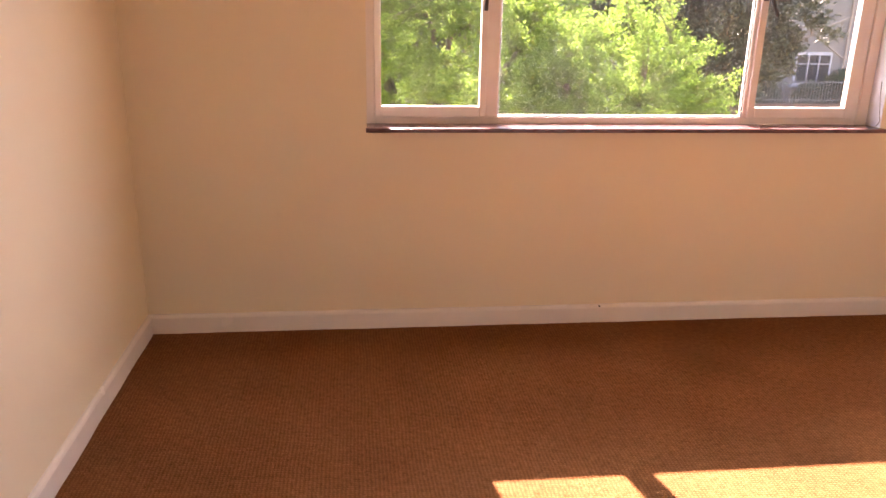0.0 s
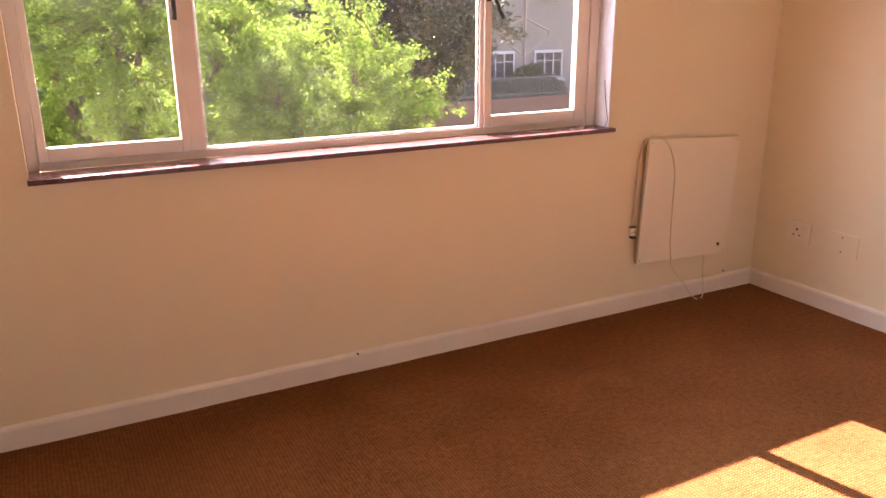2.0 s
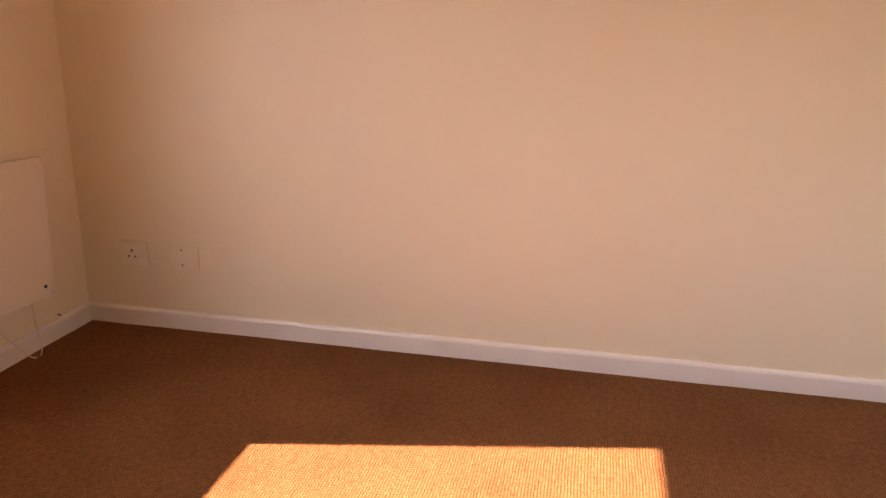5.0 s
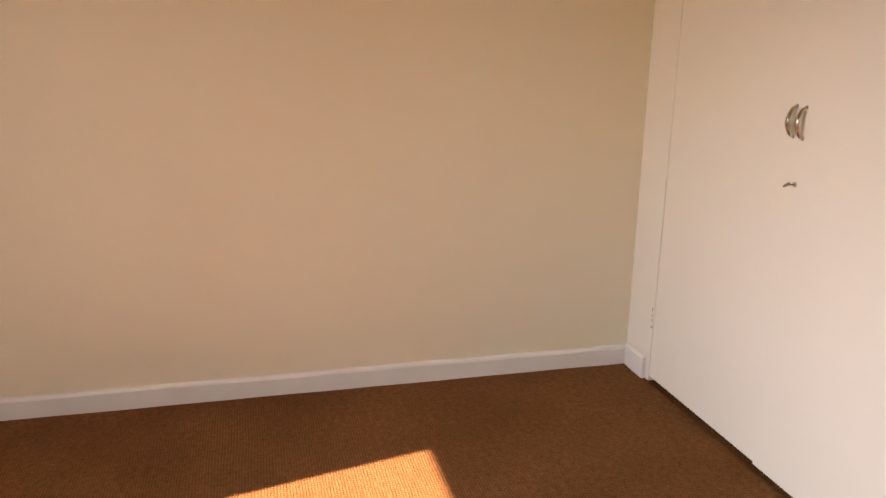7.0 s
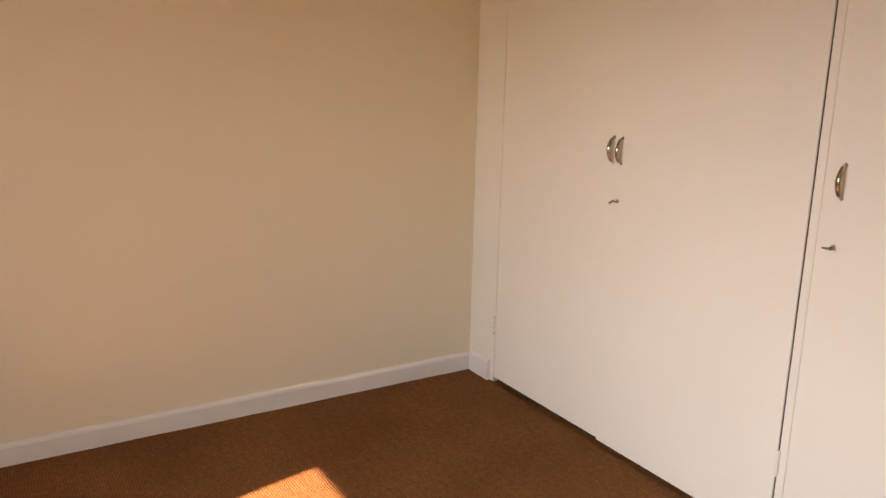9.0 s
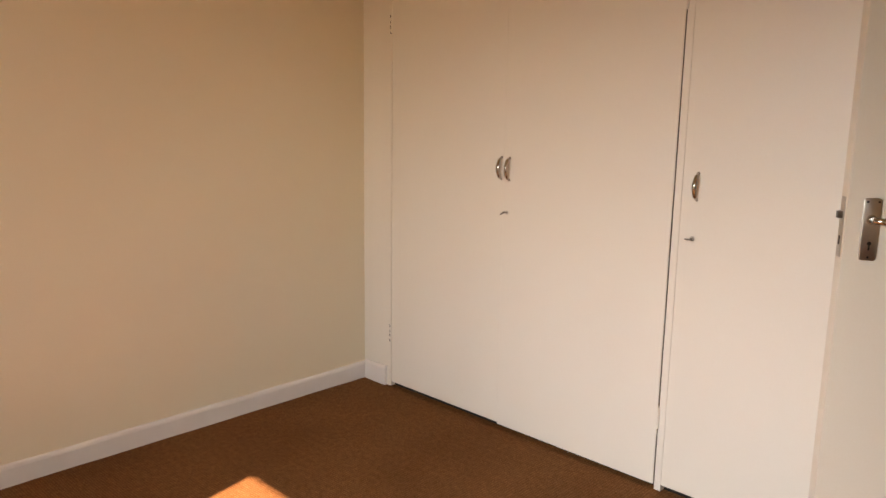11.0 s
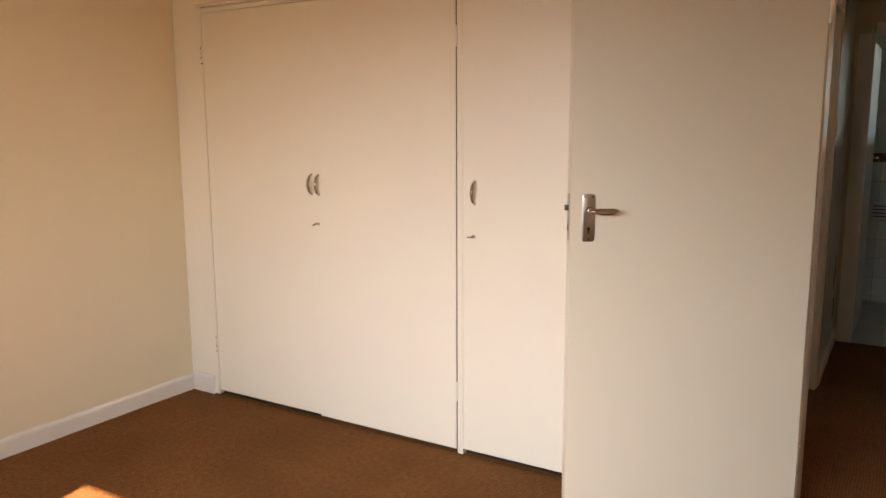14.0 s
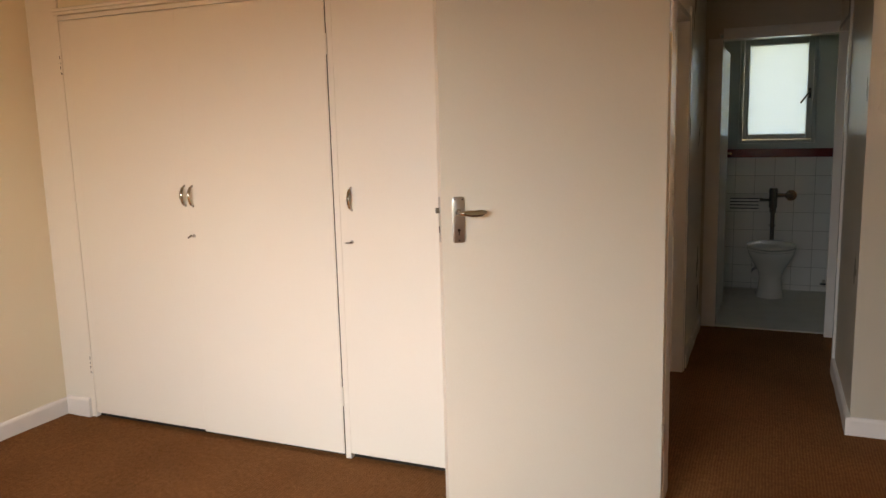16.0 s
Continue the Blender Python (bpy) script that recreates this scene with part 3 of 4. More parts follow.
# frames of the doorways
door_frame("trim_room_door", [(DX0, DX0 + 0.03, -3.772, -3.588, 0, HEAD), (DX1 - 0.03, DX1, -3.772, -3.632, 0, HEAD), (DX0 + 0.03, DX1 - 0.03, -3.772, -3.588, HEAD - 0.02, HEAD),
                              (DX0 - 0.05, DX0, -3.60, -3.585, 0, HEAD + 0.05)], "cream gloss frame of the room doorway")
door_frame("trim_left_doorway", [(PX1 - 0.008, PX1 + 0.108, -5.32, -5.295, 0, 2.02), (PX1 - 0.008, PX1 + 0.108, -4.425, -4.40, 0, 2.02), (PX1 - 0.008, PX1 + 0.108, -5.295, -4.425, 1.99, 2.02),
                                 (PX1 - 0.014, PX1, -5.375, -5.32, 0, 2.07)], "cream gloss frame of the passage doorway")
door_frame("trim_right_doorway", [(PX0 - 0.108, PX0 + 0.01, -5.645, -5.62, 0, 2.02), (PX0 - 0.108, PX0 + 0.01, -6.38, -6.355, 0, 2.02), (PX0 - 0.108, PX0 + 0.01, -6.355, -5.645, 1.99, 2.02),
                                  (PX0, PX0 + 0.014, -5.62, -5.565, 0, 2.07)], "cream gloss frame of the passage doorway")
door_frame("trim_wc_doorway", [(0.40, 0.448, YW - 0.112, YW + 0.012, 0, 2.0), (1.158, 1.252, YW - 0.112, YW + 0.012, 0, 2.0), (0.448, 1.158, YW - 0.112, YW + 0.012, 1.99, 2.063)], "cream gloss frame of the toilet doorway")


def shut_door(name, x, y0, y1, label):
    d = tagged(thing(name, label, "door", (x, y0, 0)), kind="structure")
    part("leaf", boxes([(-0.02, 0.02, 0.004, y1 - y0 - 0.004, 0.01, 1.985)], 0.002), M_DOOR, d)


shut_door("door_2", PX1 + 0.075, -5.292, -4.428, "closed white painted door in the passage")
shut_door("door_3", PX0 - 0.075, -6.352, -5.648, "closed white painted door in the passage")

# toilet door, open against the side wall
wd = tagged(thing("door_4", "white gloss toilet door standing open inward", "door", m=Matrix.Translation((1.165, YW - 0.115, 0)) @ Matrix.Rotation(radians(-91.5), 4, "Z")), kind="structure")
part("leaf", boxes([(0.0, 0.66, 0.0, 0.036, 0.012, 1.96)], 0.002), M_TRIM, wd)
bm = bmesh.new()
rod(bm, (0.6, 0.0, 1.2), (0.6, -0.03, 1.2), 0.008)
rod(bm, (0.6, -0.03, 1.2), (0.52, -0.035, 1.2), 0.007)
part("door_handle", bm, M_CHROME, wd, "chrome lever handle")


# ---- panel heater, sockets ----
def heater():
    h = thing("panel_heater", "flat white square panel heater, slightly crooked on the wall", "heater", m=Matrix.Translation((3.707, -0.036, 0.525)) @ Matrix.Rotation(radians(2.8), 4, "Y"))
    bm = bmesh.new()
    box(bm, -0.29, 0.29, -0.008, 0.008, -0.295, 0.295, 0.002)
    panel = part("panel", bm, M_HEATER, h)
    for sx in (-0.24, 0.24):
        for sz in (-0.24, 0.24):
            bm = bmesh.new()
            rod(bm, (sx, 0.006, sz), (sx, 0.036, sz), 0.009)
            part("spacer", bm, M_PLASTIC, h, "white wall spacer")
    bm = bmesh.new()
    rod(bm, (0.235, -0.008, -0.245), (0.235, -0.011, -0.245), 0.008, None, 16)
    part("indicator", bm, M_IRON, panel, "dark pilot lamp")
    for sx, sz in ((0.276, -0.281), (-0.276, -0.281), (-0.276, 0.281), (0.276, 0.281)):
        bm = bmesh.new()
        rod(bm, (sx, -0.007, sz), (sx, -0.0095, sz), 0.004, None, 10)
        part("screw", bm, M_SATIN, panel, "small panel screw")
    # cord: under the panel, down to the floor edge, over the face and behind to the isolator
    bm = bmesh.new()
    tube(bm, spline([(0.17, 0.012, -0.29), (0.172, 0.004, -0.40), (0.175, -0.012, -0.49), (0.14, -0.025, -0.522), (0.09, -0.022, -0.50), (0.04, -0.012, -0.44), (-0.06, -0.004, -0.33), (-0.075, -0.010, -0.29),
                     (-0.095, -0.012, -0.2), (-0.11, -0.012, 0.0), (-0.12, -0.012, 0.14), (-0.165, -0.013, 0.25), (-0.215, -0.012, 0.296), (-0.26, 0.0, 0.308), (-0.295, 0.016, 0.28), (-0.316, 0.022, 0.2), (-0.322, 0.024, 0.0), (-0.318, 0.024, -0.11)], 7), 0.0024, 8)
    part("cord", bm, M_CORD, h, "cream flex looped over the panel")
    bm = bmesh.new()
    tube(bm, spline([(-0.29, 0.02, 0.30), (-0.312, 0.026, 0.22), (-0.309, 0.028, 0.0), (-0.311, 0.028, -0.11)], 7), 0.003, 8)
    part("cord", bm, M_CORD, h, "cream flex behind the panel")


heater()


def isolator():
    s = thing("cord_connector", "small cream cord connector on the wall by the heater", "connector", (3.385, 0, 0.395))
    part("body", boxes([(-0.016, 0.016, -0.026, 0, -0.014, 0.022)], 0.004), M_PLASTIC, s)
    part("clamp", boxes([(-0.004, 0.018, -0.03, -0.003, -0.03, -0.02)], 0.002), M_IRON, s, "dark cord clamp")
    part("clamp", boxes([(-0.012, 0.02, -0.028, -0.004, 0.024, 0.031)], 0.002), M_KEY, s, "dark cord clamp")
    for k in (-0.006, 0.008):
        bm = bmesh.new()
        rod(bm, (k, -0.024, 0.004), (k, -0.029, 0.004), 0.004, None, 10)
        part("screw", bm, M_CHROME, s, "small bright screw")


isolator()


def socket():
    s = thing("wall_socket", "square cream three-pin wall socket on the plaster", "wall socket", (W, -0.266, 0.342))
    plate = part("plate", boxes([(-0.012, 0, -0.066, 0.066, -0.058, 0.058)], 0.004), M_PLASTIC, s)
    part("face", boxes([(-0.016, -0.011, -0.046, 0.046, -0.042, 0.042)], 0.003), M_PLASTIC, s)
    for y, z, r in ((0.0, 0.016, 0.0055), (-0.016, -0.012, 0.0045), (0.016, -0.012, 0.0045)):
        bm = bmesh.new()
        rod(bm, (-0.0155, y + 0.006, z), (-0.0168, y + 0.006, z), r, None, 14)
        part("pin_hole", bm, M_DARK, s, "dark pin hole", False)
    part("switch", boxes([(-0.019, -0.015, -0.04, -0.026, -0.012, 0.008)], 0.002), M_PLASTIC, s, "small rocker switch")


socket()
s = thing("blank_plate", "cream blank cover plate painted with the wall", "cover plate", (W, -0.51, 0.34))
part("plate", boxes([(-0.008, 0, -0.07, 0.07, -0.055, 0.055)], 0.003), M_WALL, s)
for z in (0.035, -0.035):
    bm = bmesh.new()
    rod(bm, (-0.0065, 0.01, z), (-0.0085, 0.01, z), 0.004, None, 12)
    part("screw", bm, M_IRON, s, "small dark screw")
bm = bmesh.new()
rod(bm, (0, 0.0, 0), (0, -0.014, 0), 0.0025, 0.004, 8)
tagged(new("nail", finish(bm, "nail", M_IRON)), "small dark nail in the skirting", "nail").location = (1.989, -0.016, 0.083)
bm = bmesh.new()
rod(bm, (0, 0.0, 0), (0, -0.014, 0), 0.0025, 0.004, 8)
tagged(new("nail", finish(bm, "nail", M_IRON)), "small dark nail over the skirting", "nail").location = (4.03, -0.001, 0.1)


# ---- toilet room ----
def wc_window():
    w = tagged(thing("window_2", "small grey-green painted window with frosted glass", "window"), kind="structure")
    y0, y1 = YE - 0.09, YE - 0.03
    part("window_frame", boxes([(VX0, VX0 + 0.03, y0, y1, VZ0, VZ1), (VX1 - 0.03, VX1, y0, y1, VZ0, VZ1), (VX0 + 0.03, VX1 - 0.03, y0, y1, VZ0, VZ0 + 0.03), (VX0 + 0.03, VX1 - 0.03, y0, y1, VZ1 - 0.03, VZ1)], 0.003), M_WCWALL, w)
    a, b, c, d = VX0 + 0.032, VX1 - 0.032, VZ0 + 0.032, VZ1 - 0.032
    s = 0.042
    sash = part("sash", boxes([(a, a + s, y0 + 0.01, y1 + 0.01, c, d), (b - s, b, y0 + 0.01, y1 + 0.01, c, d), (a + s, b - s, y0 + 0.01, y1 + 0.01, c, c + s), (a + s, b - s, y0 + 0.01, y1 + 0.01, d - s, d)], 0.003), M_WCWALL, w)
    p = part("pane", boxes([(a + s, b - s, y0 + 0.03, y0 + 0.035, c + s, d - s)]), M_FROST, sash, "frosted glass pane", False)
    bm = bmesh.new()
    box(bm, a + 0.012, a + 0.032, y1 + 0.01, y1 + 0.018, 1.62, 1.70, 0.002)
    tube(bm, spline([(a + 0.022, y1 + 0.035, 1.68), (a + 0.04, y1 + 0.045, 1.65), (a + 0.09, y1 + 0.05, 1.58)], 6), 0.007)
    part("window_latch", bm, M_IRON, sash, "dark iron window fastener")


wc_window()


def toilet():
    x, y = 0.803, -7.55
    t = thing("toilet", "white china toilet pan with the lid closed", "toilet", (x, y, 0))
    bm = bmesh.new()
    lathe(bm, [(0, -0.02, 0.006, 0.106, 0.13), (0, -0.02, 0.03, 0.106, 0.13), (0, -0.02, 0.06, 0.096, 0.12), (0, -0.02, 0.16, 0.086, 0.11), (0, -0.01, 0.22, 0.097, 0.13), (0, 0.01, 0.29, 0.135, 0.18),
               (0, 0.02, 0.35, 0.166, 0.225), (0, 0.02, 0.385, 0.178, 0.24), (0, 0.02, 0.4, 0.176, 0.238)], 36)
    part("pan", bm, M_CHINA, t)
    bm = bmesh.new()
    lathe(bm, [(0, 0.02, 0.402, 0.176, 0.236), (0, 0.02, 0.406, 0.186, 0.246), (0, 0.02, 0.416, 0.186, 0.246), (0, 0.02, 0.42, 0.18, 0.24)], 36)
    part("seat", bm, M_CHINA, t, "white plastic seat")
    bm = bmesh.new()
    lathe(bm, [(0, 0.015, 0.427, 0.18, 0.238), (0, 0.015, 0.432, 0.188, 0.246), (0, 0.015, 0.442, 0.186, 0.244), (0, 0.015, 0.452, 0.15, 0.2), (0, 0.015, 0.455, 0.06, 0.1)], 36)
    part("lid", bm, M_CHINA, t, "white closed lid")
    bm = bmesh.new()
    rod(bm, (0.1, -0.1, 0.16), (0.1, -0.29, 0.16), 0.05, None, 20)
    part("outlet", bm, M_CHINA, t)
    f = thing("flush_valve", "chrome flush valve and pipe on the tiled wall", "flush valve", (0.803, YE + 0.07, 0))
    bm = bmesh.new()
    rod(bm, (0, 0, 0.43), (0, 0, 0.70), 0.017, None, 16)
    part("flush_pipe", bm, M_DIMCHROME, f, "chrome flush pipe")
    bm = bmesh.new()
    rod(bm, (0, 0, 0.68), (0, 0, 0.73), 0.026, None, 20)
    rod(bm, (0, 0, 0.72), (0, 0, 0.855), 0.033, None, 20)
    rod(bm, (0, 0, 0.85), (0, 0, 0.885), 0.038, 0.03, 20)
    part("valve_body", bm, M_DIMCHROME, f)
    bm = bmesh.new()
    rod(bm, (-0.03, 0, 0.825), (-0.11, 0, 0.825), 0.017, None, 16)
    rod(bm, (-0.1, 0.004, 0.825), (-0.15, 0.0, 0.825), 0.022, None, 16)
    bmesh.ops.create_cone(bm, cap_ends=True, segments=24, radius1=0.045, radius2=0.04, depth=0.03, matrix=Matrix.Translation((-0.135, -0.012, 0.825)) @ Matrix.Rotation(math.pi / 2, 4, "X"))
    part("stopcock", bm, M_DIMCHROME, f, "round chrome stopcock")
    bm = bmesh.new()
    rod(bm, (0.03, 0.01, 0.785), (0.085, 0.02, 0.785), 0.01, 0.013, 12)
    rod(bm, (0.085, 0.02, 0.787), (0.105, 0.02, 0.787), 0.015, None, 12)
    part("flush_lever", bm, M_DIMCHROME, f, "chrome flush lever")
    bm = bmesh.new()
    rod(bm, (-0.02, 0.02, 0.435), (-0.02, 0.02, 0.44), 0.03, None, 16)
    part("flange", bm, M_DIMCHROME, f)
    bm = bmesh.new()
    rod(bm, (0, 0, 0.556), (0, 0, 0.574), 0.021, None, 16)
    box(bm, -0.028, 0.028, -0.066, -0.058, 0.561, 0.569, 0.002)
    rod(bm, (0, -0.06, 0.565), (0, 0, 0.565), 0.006, None, 10)
    part("pipe_clip", bm, M_DIMCHROME, f, "chrome pipe clip")
    v = thing("wall_vent", "white louvred vent in the tiled wall", "wall vent", (1.03, YE + 0.012, 0.748))
    part("frame", boxes([(-0.125, 0.125, -0.0, 0.006, -0.07, 0.07)], 0.002), M_TILE, v)
    for k in range(5):
        bm = bmesh.new()
        box(bm, -0.118, 0.118, -0.001, 0.007, -0.010, 0.010, 0.002, Matrix.Translation((0, 0.009, -0.056 + k * 0.028)) @ Matrix.Rotation(radians(14), 4, "X"))
        part("slat", bm, M_TILE, v)
    for k in range(4):
        part("slot", boxes([(-0.115, 0.115, 0.006, 0.007, -0.049 + k * 0.028, -0.035 + k * 0.028)]), M_DARK, v, "near-black strip for the shaded gap", False)
    tp = thing("stop_tap", "small chrome angle tap low on the tiles", "tap", (0.39, YE + 0.01, 0.085))
    bm = bmesh.new()
    rod(bm, (0, 0, 0), (0, 0.06, 0), 0.011, None, 12)
    rod(bm, (0, 0.05, -0.02), (0, 0.05, 0.035), 0.012, None, 12)
    part("body", bm, M_SATIN, tp)
    bm = bmesh.new()
    rod(bm, (-0.03, 0.06, 0), (0.03, 0.06, 0), 0.007, None, 10)
    part("tap_handle", bm, M_IRON, tp, "dark tap handle")


toilet()
bm = bmesh.new()
box(bm, WCX0, WCX1, YE, YE + 0.016, 1.14, 1.21, 0.004)
solo("trim_wc_band", bm, M_REDTILE, "dark red glazed tile band under the window", "tile band", "structure")


# ---- passage door plate ----
p = thing("lock_plate", "small metal lock plate on the gloss door frame", "lock plate", (PX1 - 0.014, -5.345, 1.42))
part("plate", boxes([(-0.003, 0, -0.012, 0.012, -0.05, 0.05)], 0.001), M_CHROME, p)
for z in (-0.02, 0.0, 0.02):
    bm = bmesh.new()
    rod(bm, (-0.0028, 0, z), (-0.0042, 0, z), 0.004, None, 10)
    part("screw", bm, M_DARK, p, "small dark screw")


# ---- outside ----
GZ = -3.9
# mostly unseen ground, coloured pale and warm to bounce light into the room
M_BOUNCE_GROUND = mat("bounce_ground", (0.40, 0.31, 0.13), 0.95, (0.33, 0.25, 0.10), 0.8, 60, 0.4)
# facade and frames darker than their paint: the view's dimness is in the colour
M_STUCCO = mat("dim_stucco", (0.155, 0.148, 0.142), 0.85, (0.138, 0.131, 0.124), 0.5, 40, 0.2)
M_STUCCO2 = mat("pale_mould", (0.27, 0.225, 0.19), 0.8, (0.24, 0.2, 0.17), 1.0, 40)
M_WHITEOUT = mat("dim_white_frames", (0.32, 0.34, 0.37), 0.5, (0.28, 0.3, 0.33), 2, 60)
M_DARKPANE = mat("dark_pane", (0.03, 0.035, 0.04), 0.08, (0.05, 0.05, 0.06), 2, 60)
M_DARKPANE.node_tree.nodes["Principled BSDF"].inputs["Specular IOR Level"].default_value = 0.12
M_BRICKWALL = mat("red_plaster", (0.13, 0.07, 0.05), 0.9, (0.1, 0.055, 0.04), 1.2, 50, 0.2)
M_ROOF = mat("roof_tiles", (0.25, 0.11, 0.07), 0.85, (0.18, 0.08, 0.05), 1.5, 40)
M_BARK = mat("bark", (0.12, 0.09, 0.065), 0.9, (0.07, 0.05, 0.035), 8, 60, 0.6)
M_LEAF = leaf_mat("lime_leaves", (0.11, 0.22, 0.032), (0.27, 0.41, 0.075), 0.74)
M_LEAF2 = leaf_mat("olive_leaves", (0.012, 0.022, 0.010), (0.045, 0.062, 0.030), 0.2)
M_HEDGE = leaf_mat("hedge_leaves", (0.014, 0.032, 0.012), (0.04, 0.075, 0.024), 0.2)
M_PALING = mat("grey_palings", (0.115, 0.12, 0.13), 0.6, (0.09, 0.095, 0.10), 3, 60)
bm = bmesh.new()
bmesh.ops.create_grid(bm, x_segments=40, y_segments=40, size=900, matrix=Matrix.Translation((0, 0, GZ)))
solo("ground", bm, M_BOUNCE_GROUND, "mostly hidden ground outside, pale and warm to bounce sunlight in", "ground", "structure")
M_ROAD = mat("asphalt", (0.07, 0.068, 0.065), 0.9, (0.05, 0.05, 0.048), 1.5, 80, 0.4)
solo("road", boxes([(-60, 90, 18.5, 25.5, GZ - 0.2, GZ + 0.006)]), M_ROAD, "grey asphalt road beyond the trees", "road", "structure", smooth=False)
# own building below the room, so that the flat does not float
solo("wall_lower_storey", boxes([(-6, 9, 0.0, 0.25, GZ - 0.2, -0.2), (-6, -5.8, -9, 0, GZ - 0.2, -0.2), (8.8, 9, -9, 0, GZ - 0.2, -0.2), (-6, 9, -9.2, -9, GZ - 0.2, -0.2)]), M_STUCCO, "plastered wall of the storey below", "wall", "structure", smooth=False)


def tree(name, label, base, height, crown, n_leaf, leaf, leaf_mat_, seed, limbs=7, lean=(0, 0), sprays=300, spike=0.35):
    """Tapered trunk, limbs and a crown of single leaves set along twigs. crown: centre, radii."""
    rng = random.Random(seed)
    t = thing(name, label, "tree", base)
    b = Vector(base)
    c, r = Vector(crown[0]) - b, Vector(crown[1])
    bm = bmesh.new()
    fork = Vector((lean[0], lean[1], height * 0.3))
    tube(bm, spline([(0, 0, 0), fork * 0.5 + Vector((0.06, 0.03, 0)), fork], 4), [0.17 - 0.006 * i for i in range(9)], 10)
    twigs = []
    for i in range(limbs):
        a = i * math.tau / limbs + rng.uniform(-0.4, 0.4)
        e = rng.uniform(-0.3, 0.9)
        end = c + Vector((math.cos(a) * math.cos(e) * r.x, math.sin(a) * math.cos(e) * r.y, math.sin(e) * r.z)) * 0.8
        mid = (fork + end) / 2 + Vector((rng.uniform(-0.3, 0.3), rng.uniform(-0.3, 0.3), 0.35))
        pts = spline([fork, mid, end], 6)
        tube(bm, pts, [0.085 - 0.072 * k / (len(pts) - 1) for k in range(len(pts))], 6)
        twigs += pts[4:]
    heads = []
    for i in range(sprays):
        while True:
            u = Vector((rng.uniform(-1, 1), rng.uniform(-1, 1), rng.uniform(-1, 1)))
            if 0.35 < u.length < 1:
                break
        wob = 0.80 + 0.42 * noise.noise(u * 2.3 + Vector((seed, 0, 0)))
        p = c + Vector((u.x * r.x, u.y * r.y, u.z * r.z)) * wob
        o = min(twigs, key=lambda q: (q - p).length)
        out = (p - c).normalized()
        p = p + out * rng.uniform(0, spike) + Vector((0, 0, rng.uniform(0, 0.25)))
        mid = (o + p) / 2 + Vector((rng.uniform(-0.12, 0.12), rng.uniform(-0.12, 0.12), rng.uniform(-0.05, 0.15)))
        line = spline([o, mid, p], 4)
        tube(bm, line, [0.012 - 0.009 * k / (len(line) - 1) for k in range(len(line))], 4)
        heads.append(line)
    part("trunk", bm, M_BARK, t, "brown branching trunk")
    verts, faces = [], []
    for i in range(n_leaf):
        line = heads[i % len(heads)]
        k = (1 - rng.random() ** 1.4 * 0.7) * (len(line) - 1)
        q = line[int(k)].lerp(line[min(int(k) + 1, len(line) - 1)], k % 1)
        spread = leaf * 0.95
        q = q + Vector((rng.gauss(0, spread), rng.gauss(0, spread), rng.gauss(0, spread * 0.8)))
        d = Vector((rng.gauss(0, 1), rng.gauss(0, 1), rng.gauss(0.1, 0.7))).normalized()
        s = d.orthogonal().normalized()
        s.rotate(Matrix.Rotation(rng.uniform(0, math.tau), 3, d))
        L = leaf * rng.uniform(0.6, 1.3)
        up = d.cross(s) * L * 0.12
        v = len(verts)
        verts += [q, q + d * L * 0.5 + s * L * 0.26 + up, q + d * L, q + d * L * 0.5 - s * L * 0.26 + up]
        faces += [(v, v + 1, v + 2), (v, v + 2, v + 3)]
    me = bpy.data.meshes.new("crown")
    me.from_pydata(verts, [], faces)
    me.materials.append(leaf_mat_)
    cr = new("crown", me)
    cr.parent = t
    tagged(cr, "uneven crown of small leaves")
    return t


tree("tree", "bright lime-green leafy tree close outside the window", (1.9, 8.0, GZ), 5.0, ((2.0, 8.0, 1.1), (2.5, 1.9, 2.4)), 135000, 0.052, M_LEAF, 3, 10, sprays=900, spike=0.55)
tree("tree", "bright lime-green bushy tree close outside the window", (4.9, 8.2, GZ), 3.4, ((4.8, 8.2, -0.35), (1.65, 1.5, 1.75)), 95000, 0.052, M_LEAF, 8, 9, sprays=760, spike=0.8)
tree("tree", "dark olive-green tree beyond the garden", (9.6, 16.5, GZ), 8.0, ((9.7, 16.5, 1.4), (3.8, 2.4, 3.3)), 62000, 0.13, M_LEAF2, 12, 10, sprays=640)
tree("tree", "dark olive-green tree beyond the garden", (3.6, 19.0, GZ), 9.0, ((4.0, 19.0, 1.6), (3.8, 2.4, 3.4)), 26000, 0.15, M_LEAF2, 21, 9, sprays=320)


# ---- block of flats across the road ----
FY = 33.0


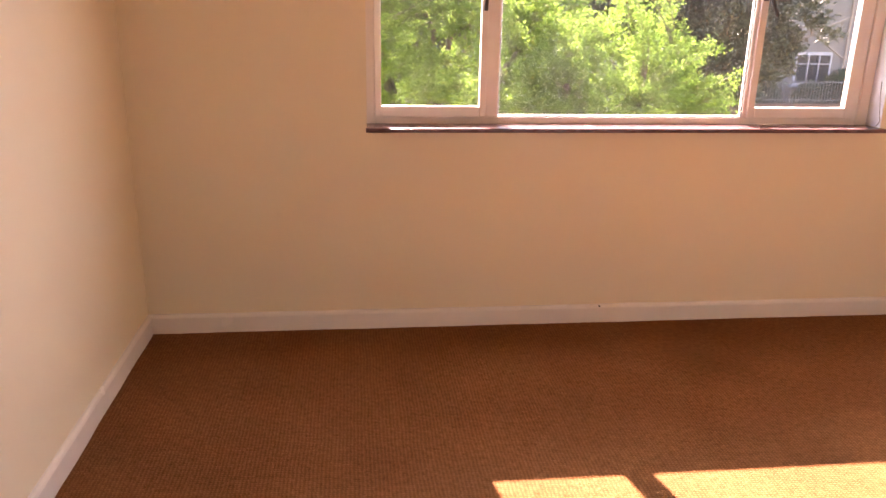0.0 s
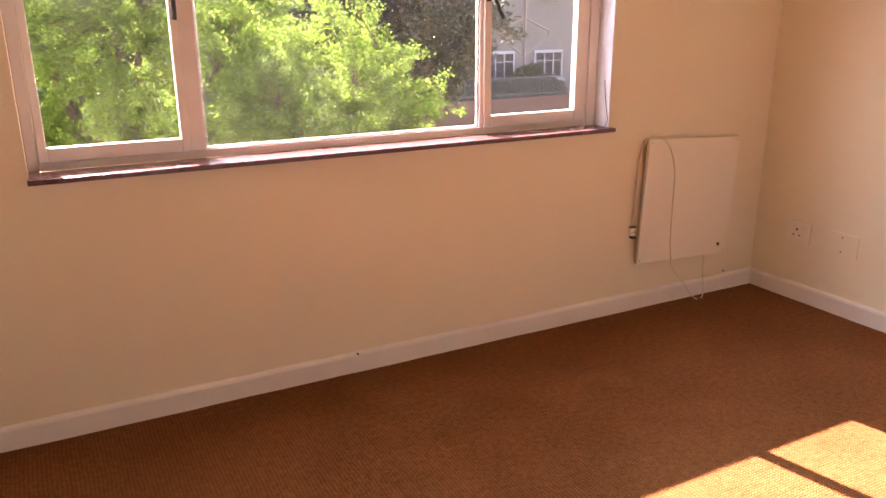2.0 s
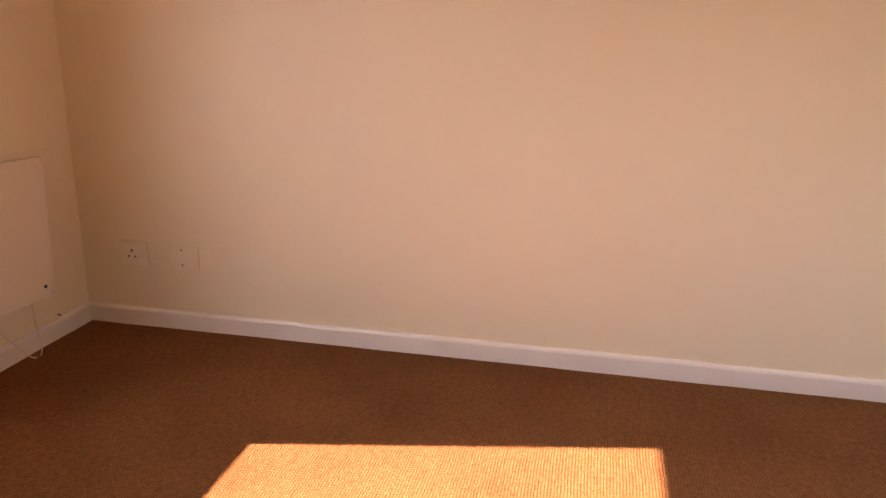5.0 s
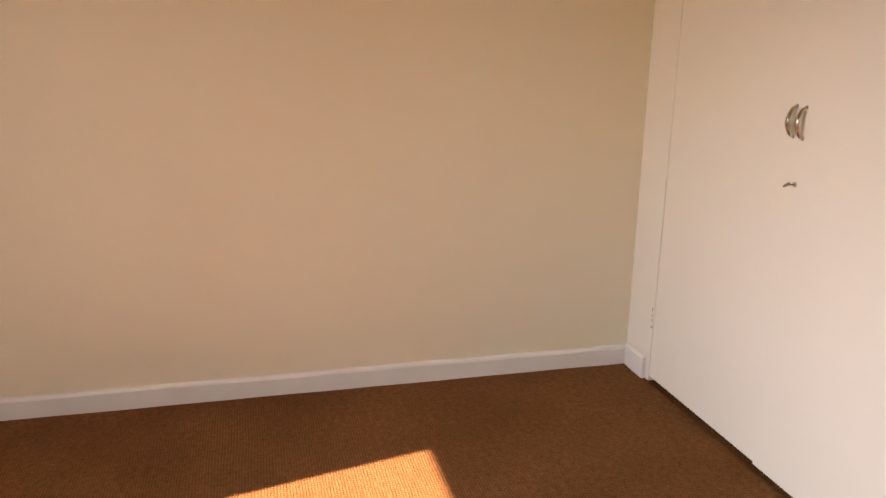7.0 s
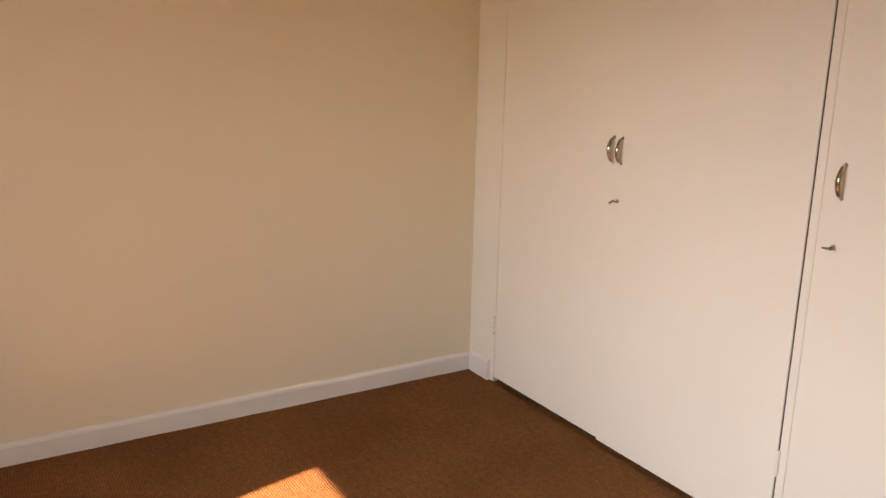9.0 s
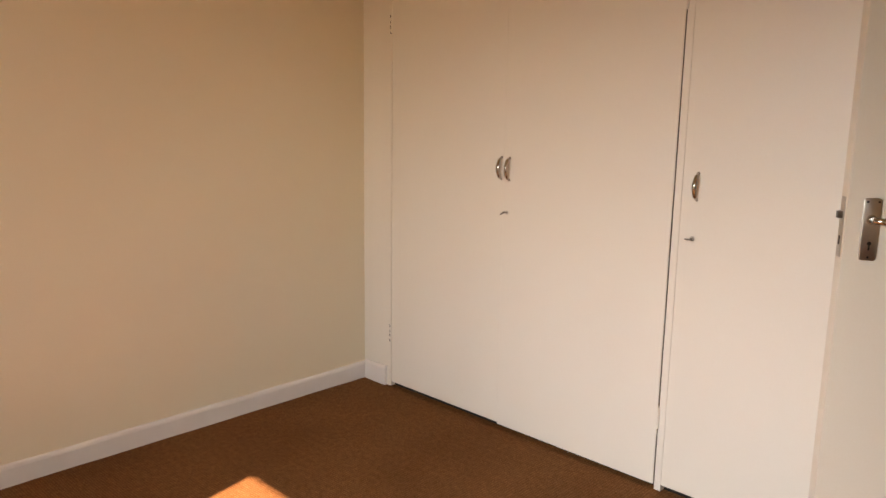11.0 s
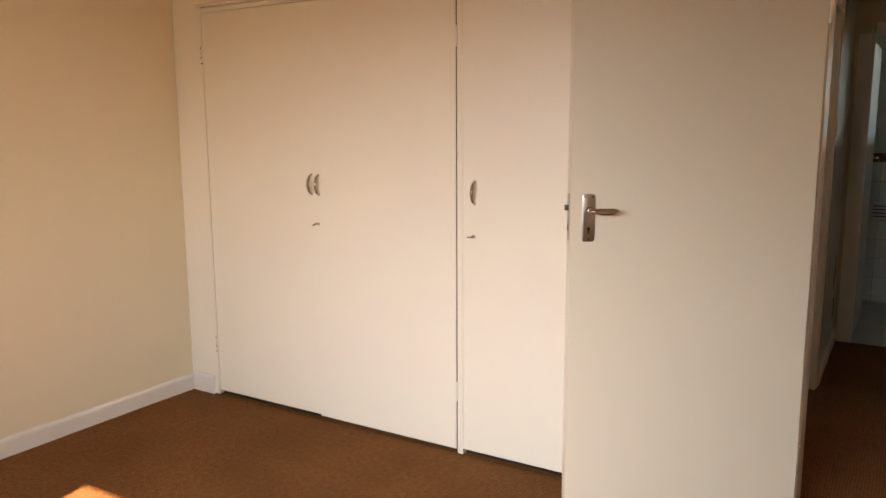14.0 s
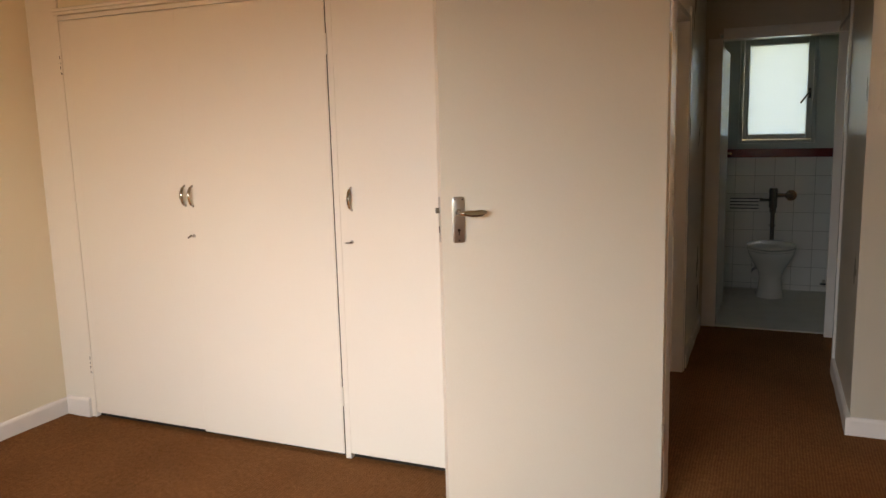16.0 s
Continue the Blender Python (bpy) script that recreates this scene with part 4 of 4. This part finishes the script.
def flats():
    b = thing("apartment_building", "pale pink plastered flats with white windows and mouldings", "building", (20, FY, GZ))
    H = 11.2
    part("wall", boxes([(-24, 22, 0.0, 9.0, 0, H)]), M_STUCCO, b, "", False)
    bm = bmesh.new()
    vs = [(-24.6, -0.6, H), (22.6, -0.6, H), (22.6, 9.6, H), (-24.6, 9.6, H), (-20, 4.5, H + 3), (18, 4.5, H + 3)]
    vs = [bm.verts.new(v) for v in vs]
    for f in ((0, 1, 5, 4), (1, 2, 5), (2, 3, 4, 5), (3, 0, 4), (3, 2, 1, 0)):
        bm.faces.new([vs[i] for i in f])
    part("roof", bm, M_ROOF, b, "tiled hipped roof", False)
    centres = [-17.5, -13.0, -9.6, -5.4, -1.6, 3.15, 6.32, 11.0, 14.4]
    for row, z in enumerate((1.95, 6.35)):
        for cx in centres:
            bm = bmesh.new()
            box(bm, cx - 0.94, cx + 0.94, -0.08, 0.0, z - 0.12, z + 1.42)
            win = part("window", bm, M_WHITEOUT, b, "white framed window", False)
            bm = bmesh.new()
            box(bm, cx - 0.82, cx + 0.82, -0.1, -0.082, z, z + 1.28)
            part("pane", bm, M_DARKPANE, win, "dark glass", False)
            bm = bmesh.new()
            for k in (-0.28, 0.28):
                box(bm, cx + k - 0.028, cx + k + 0.028, -0.125, -0.101, z, z + 1.28)
            box(bm, cx - 0.82, cx - 0.315, -0.124, -0.101, z + 0.84, z + 0.89)
            box(bm, cx + 0.315, cx + 0.82, -0.124, -0.101, z + 0.84, z + 0.89)
            box(bm, cx - 0.245, cx + 0.245, -0.124, -0.101, z + 0.84, z + 0.89)
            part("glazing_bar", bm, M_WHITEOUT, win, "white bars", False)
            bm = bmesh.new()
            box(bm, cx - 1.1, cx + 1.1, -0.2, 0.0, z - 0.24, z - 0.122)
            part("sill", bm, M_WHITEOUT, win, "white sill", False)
            if row == 0:
                bm = bmesh.new()
                for k in range(9):
                    x = cx - 0.8 + k * 0.2
                    rod(bm, (x, -0.15, z), (x, -0.15, z + 1.28), 0.009, None, 5)
                part("burglar_bars", bm, M_PALING, win, "thin grey burglar bars", False)
    # lozenge mouldings with a downpipe between two windows
    for cx in (4.74, -11.3, 12.7):
        bm = bmesh.new()
        rod(bm, (cx, -0.07, 0), (cx, -0.07, H), 0.055, None, 10)
        part("downpipe", bm, M_STUCCO2, b, "painted downpipe")
        bm = bmesh.new()
        for sx in (-1, 1):
            tube(bm, [(cx, -0.02, 5.05), (cx + sx * 1.55, -0.02, 4.4), (cx + sx * 1.55, -0.02, 4.1), (cx, -0.02, 3.05)], 0.05, 6)
        part("moulding", bm, M_STUCCO2, b, "raised plaster lozenge", False)


flats()
solo("garden_wall", boxes([(-30, 60, 29.9, 30.1, GZ, -2.66)], 0.02), M_BRICKWALL, "low red-brown plastered wall along the pavement", "garden wall", smooth=False)
fence = thing("fence", "pale grey upright palings on the low wall", "fence", (0, 30.0, -2.66))
bm = bmesh.new()
for z in (0.15, 0.95):
    box(bm, -10, 45, -0.02, 0.02, z, z + 0.05)
part("rail", bm, M_PALING, fence, "", False)
pale = bmesh.new()
box(pale, -0.014, 0.014, -0.045, -0.022, 0.0, 1.05)
pale_mesh = finish(pale, "paling", M_PALING)
for i in range(180):
    p = new("paling", pale_mesh)
    p.parent, p.location = fence, (8 + i * 0.14, 0, 0)


def bush(base, r, h, n, seed):
    rng = random.Random(seed)
    t = thing("bush", "clipped dark green bush behind the palings", "bush", base, "bushes by the flats")
    bm = bmesh.new()
    for i in range(14):
        a = rng.uniform(0, math.tau)
        tube(bm, [(0, 0, 0), (math.cos(a) * r * 0.4, math.sin(a) * r * 0.4, h * 0.5), (math.cos(a) * r * 0.7, math.sin(a) * r * 0.7, h * 0.8)], [0.04, 0.025, 0.01], 5)
    part("stem", bm, M_BARK, t)
    verts, faces = [], []
    for i in range(n):
        a, e = rng.uniform(0, math.tau), math.asin(rng.uniform(-0.1, 1))
        k = rng.uniform(0.75, 1.03) + 0.1 * noise.noise(Vector((math.cos(a) * 2, math.sin(a) * 2, e * 2 + seed)))
        q = Vector((math.cos(a) * math.cos(e) * r * k, math.sin(a) * math.cos(e) * r * k, 0.25 + math.sin(e) * (h - 0.25) * k))
        d = Vector((rng.gauss(0, 1), rng.gauss(0, 1), rng.gauss(0.3, 0.7))).normalized()
        s = d.orthogonal() * 0.05
        v = len(verts)
        verts += [q, q + d * 0.07 + s, q + d * 0.14, q + d * 0.07 - s]
        faces.append((v, v + 1, v + 2, v + 3))
    me = bpy.data.meshes.new("foliage")
    me.from_pydata(verts, [], faces)
    me.materials.append(M_HEDGE)
    f = new("foliage", me)
    f.parent = t


bush((24.0, 31.4, GZ), 1.25, 2.75, 7000, 1)
bush((25.4, 31.4, GZ), 1.0, 2.1, 4500, 2)
bush((22.3, 31.4, GZ), 1.0, 2.1, 4500, 3)
bush((19.6, 31.4, GZ), 1.3, 2.6, 6500, 4)
bush((16.2, 31.4, GZ), 1.6, 1.9, 5000, 5)


# ---- wall tiles of the toilet room ----
back = bpy.data.objects["wall_wc_back"]
TP = 0.155
solo("trim_wc_grout", boxes([(WCX0, WCX1, YE, YE + 0.004, 0.006, 1.14)]), M_GROUT, "grey grout bed between the tiles", "grout", "structure", smooth=False)
bm = bmesh.new()
box(bm, -TP / 2 + 0.0015, TP / 2 - 0.0015, 0.0, 0.007, -TP / 2 + 0.0015, TP / 2 - 0.0015, 0.002, None, 1)
tile_mesh = finish(bm, "tile", M_TILE, True)
for i in range(6):
    for j in range(8):
        x, z = 1.108 + (0.5 - i) * TP, 1.14 - (j + 0.5) * TP
        if z < 0.04 or x < WCX0 or x > WCX1:
            continue
        t = new("tile", tile_mesh)
        t.parent = back
        t.location = (x, YE + 0.004 + 0.0004 * math.sin(i * 7 + j * 3), z)
        t.rotation_euler = (0.004 * math.sin(i * 5.1 + j), 0, 0.004 * math.cos(i * 3.3 + j * 2))

# cut tiles along the floor
low = 1.14 - 7 * TP
bm = bmesh.new()
box(bm, -TP / 2 + 0.0015, TP / 2 - 0.0015, 0.0, 0.007, 0.008, low - 0.0015, 0.002, None, 1)
cut_mesh = finish(bm, "tile", M_TILE, True)
for i in range(6):
    x = 1.108 + (0.5 - i) * TP
    if WCX0 < x < WCX1:
        t = new("tile", cut_mesh)
        t.parent, t.location = back, (x, YE + 0.004, 0)
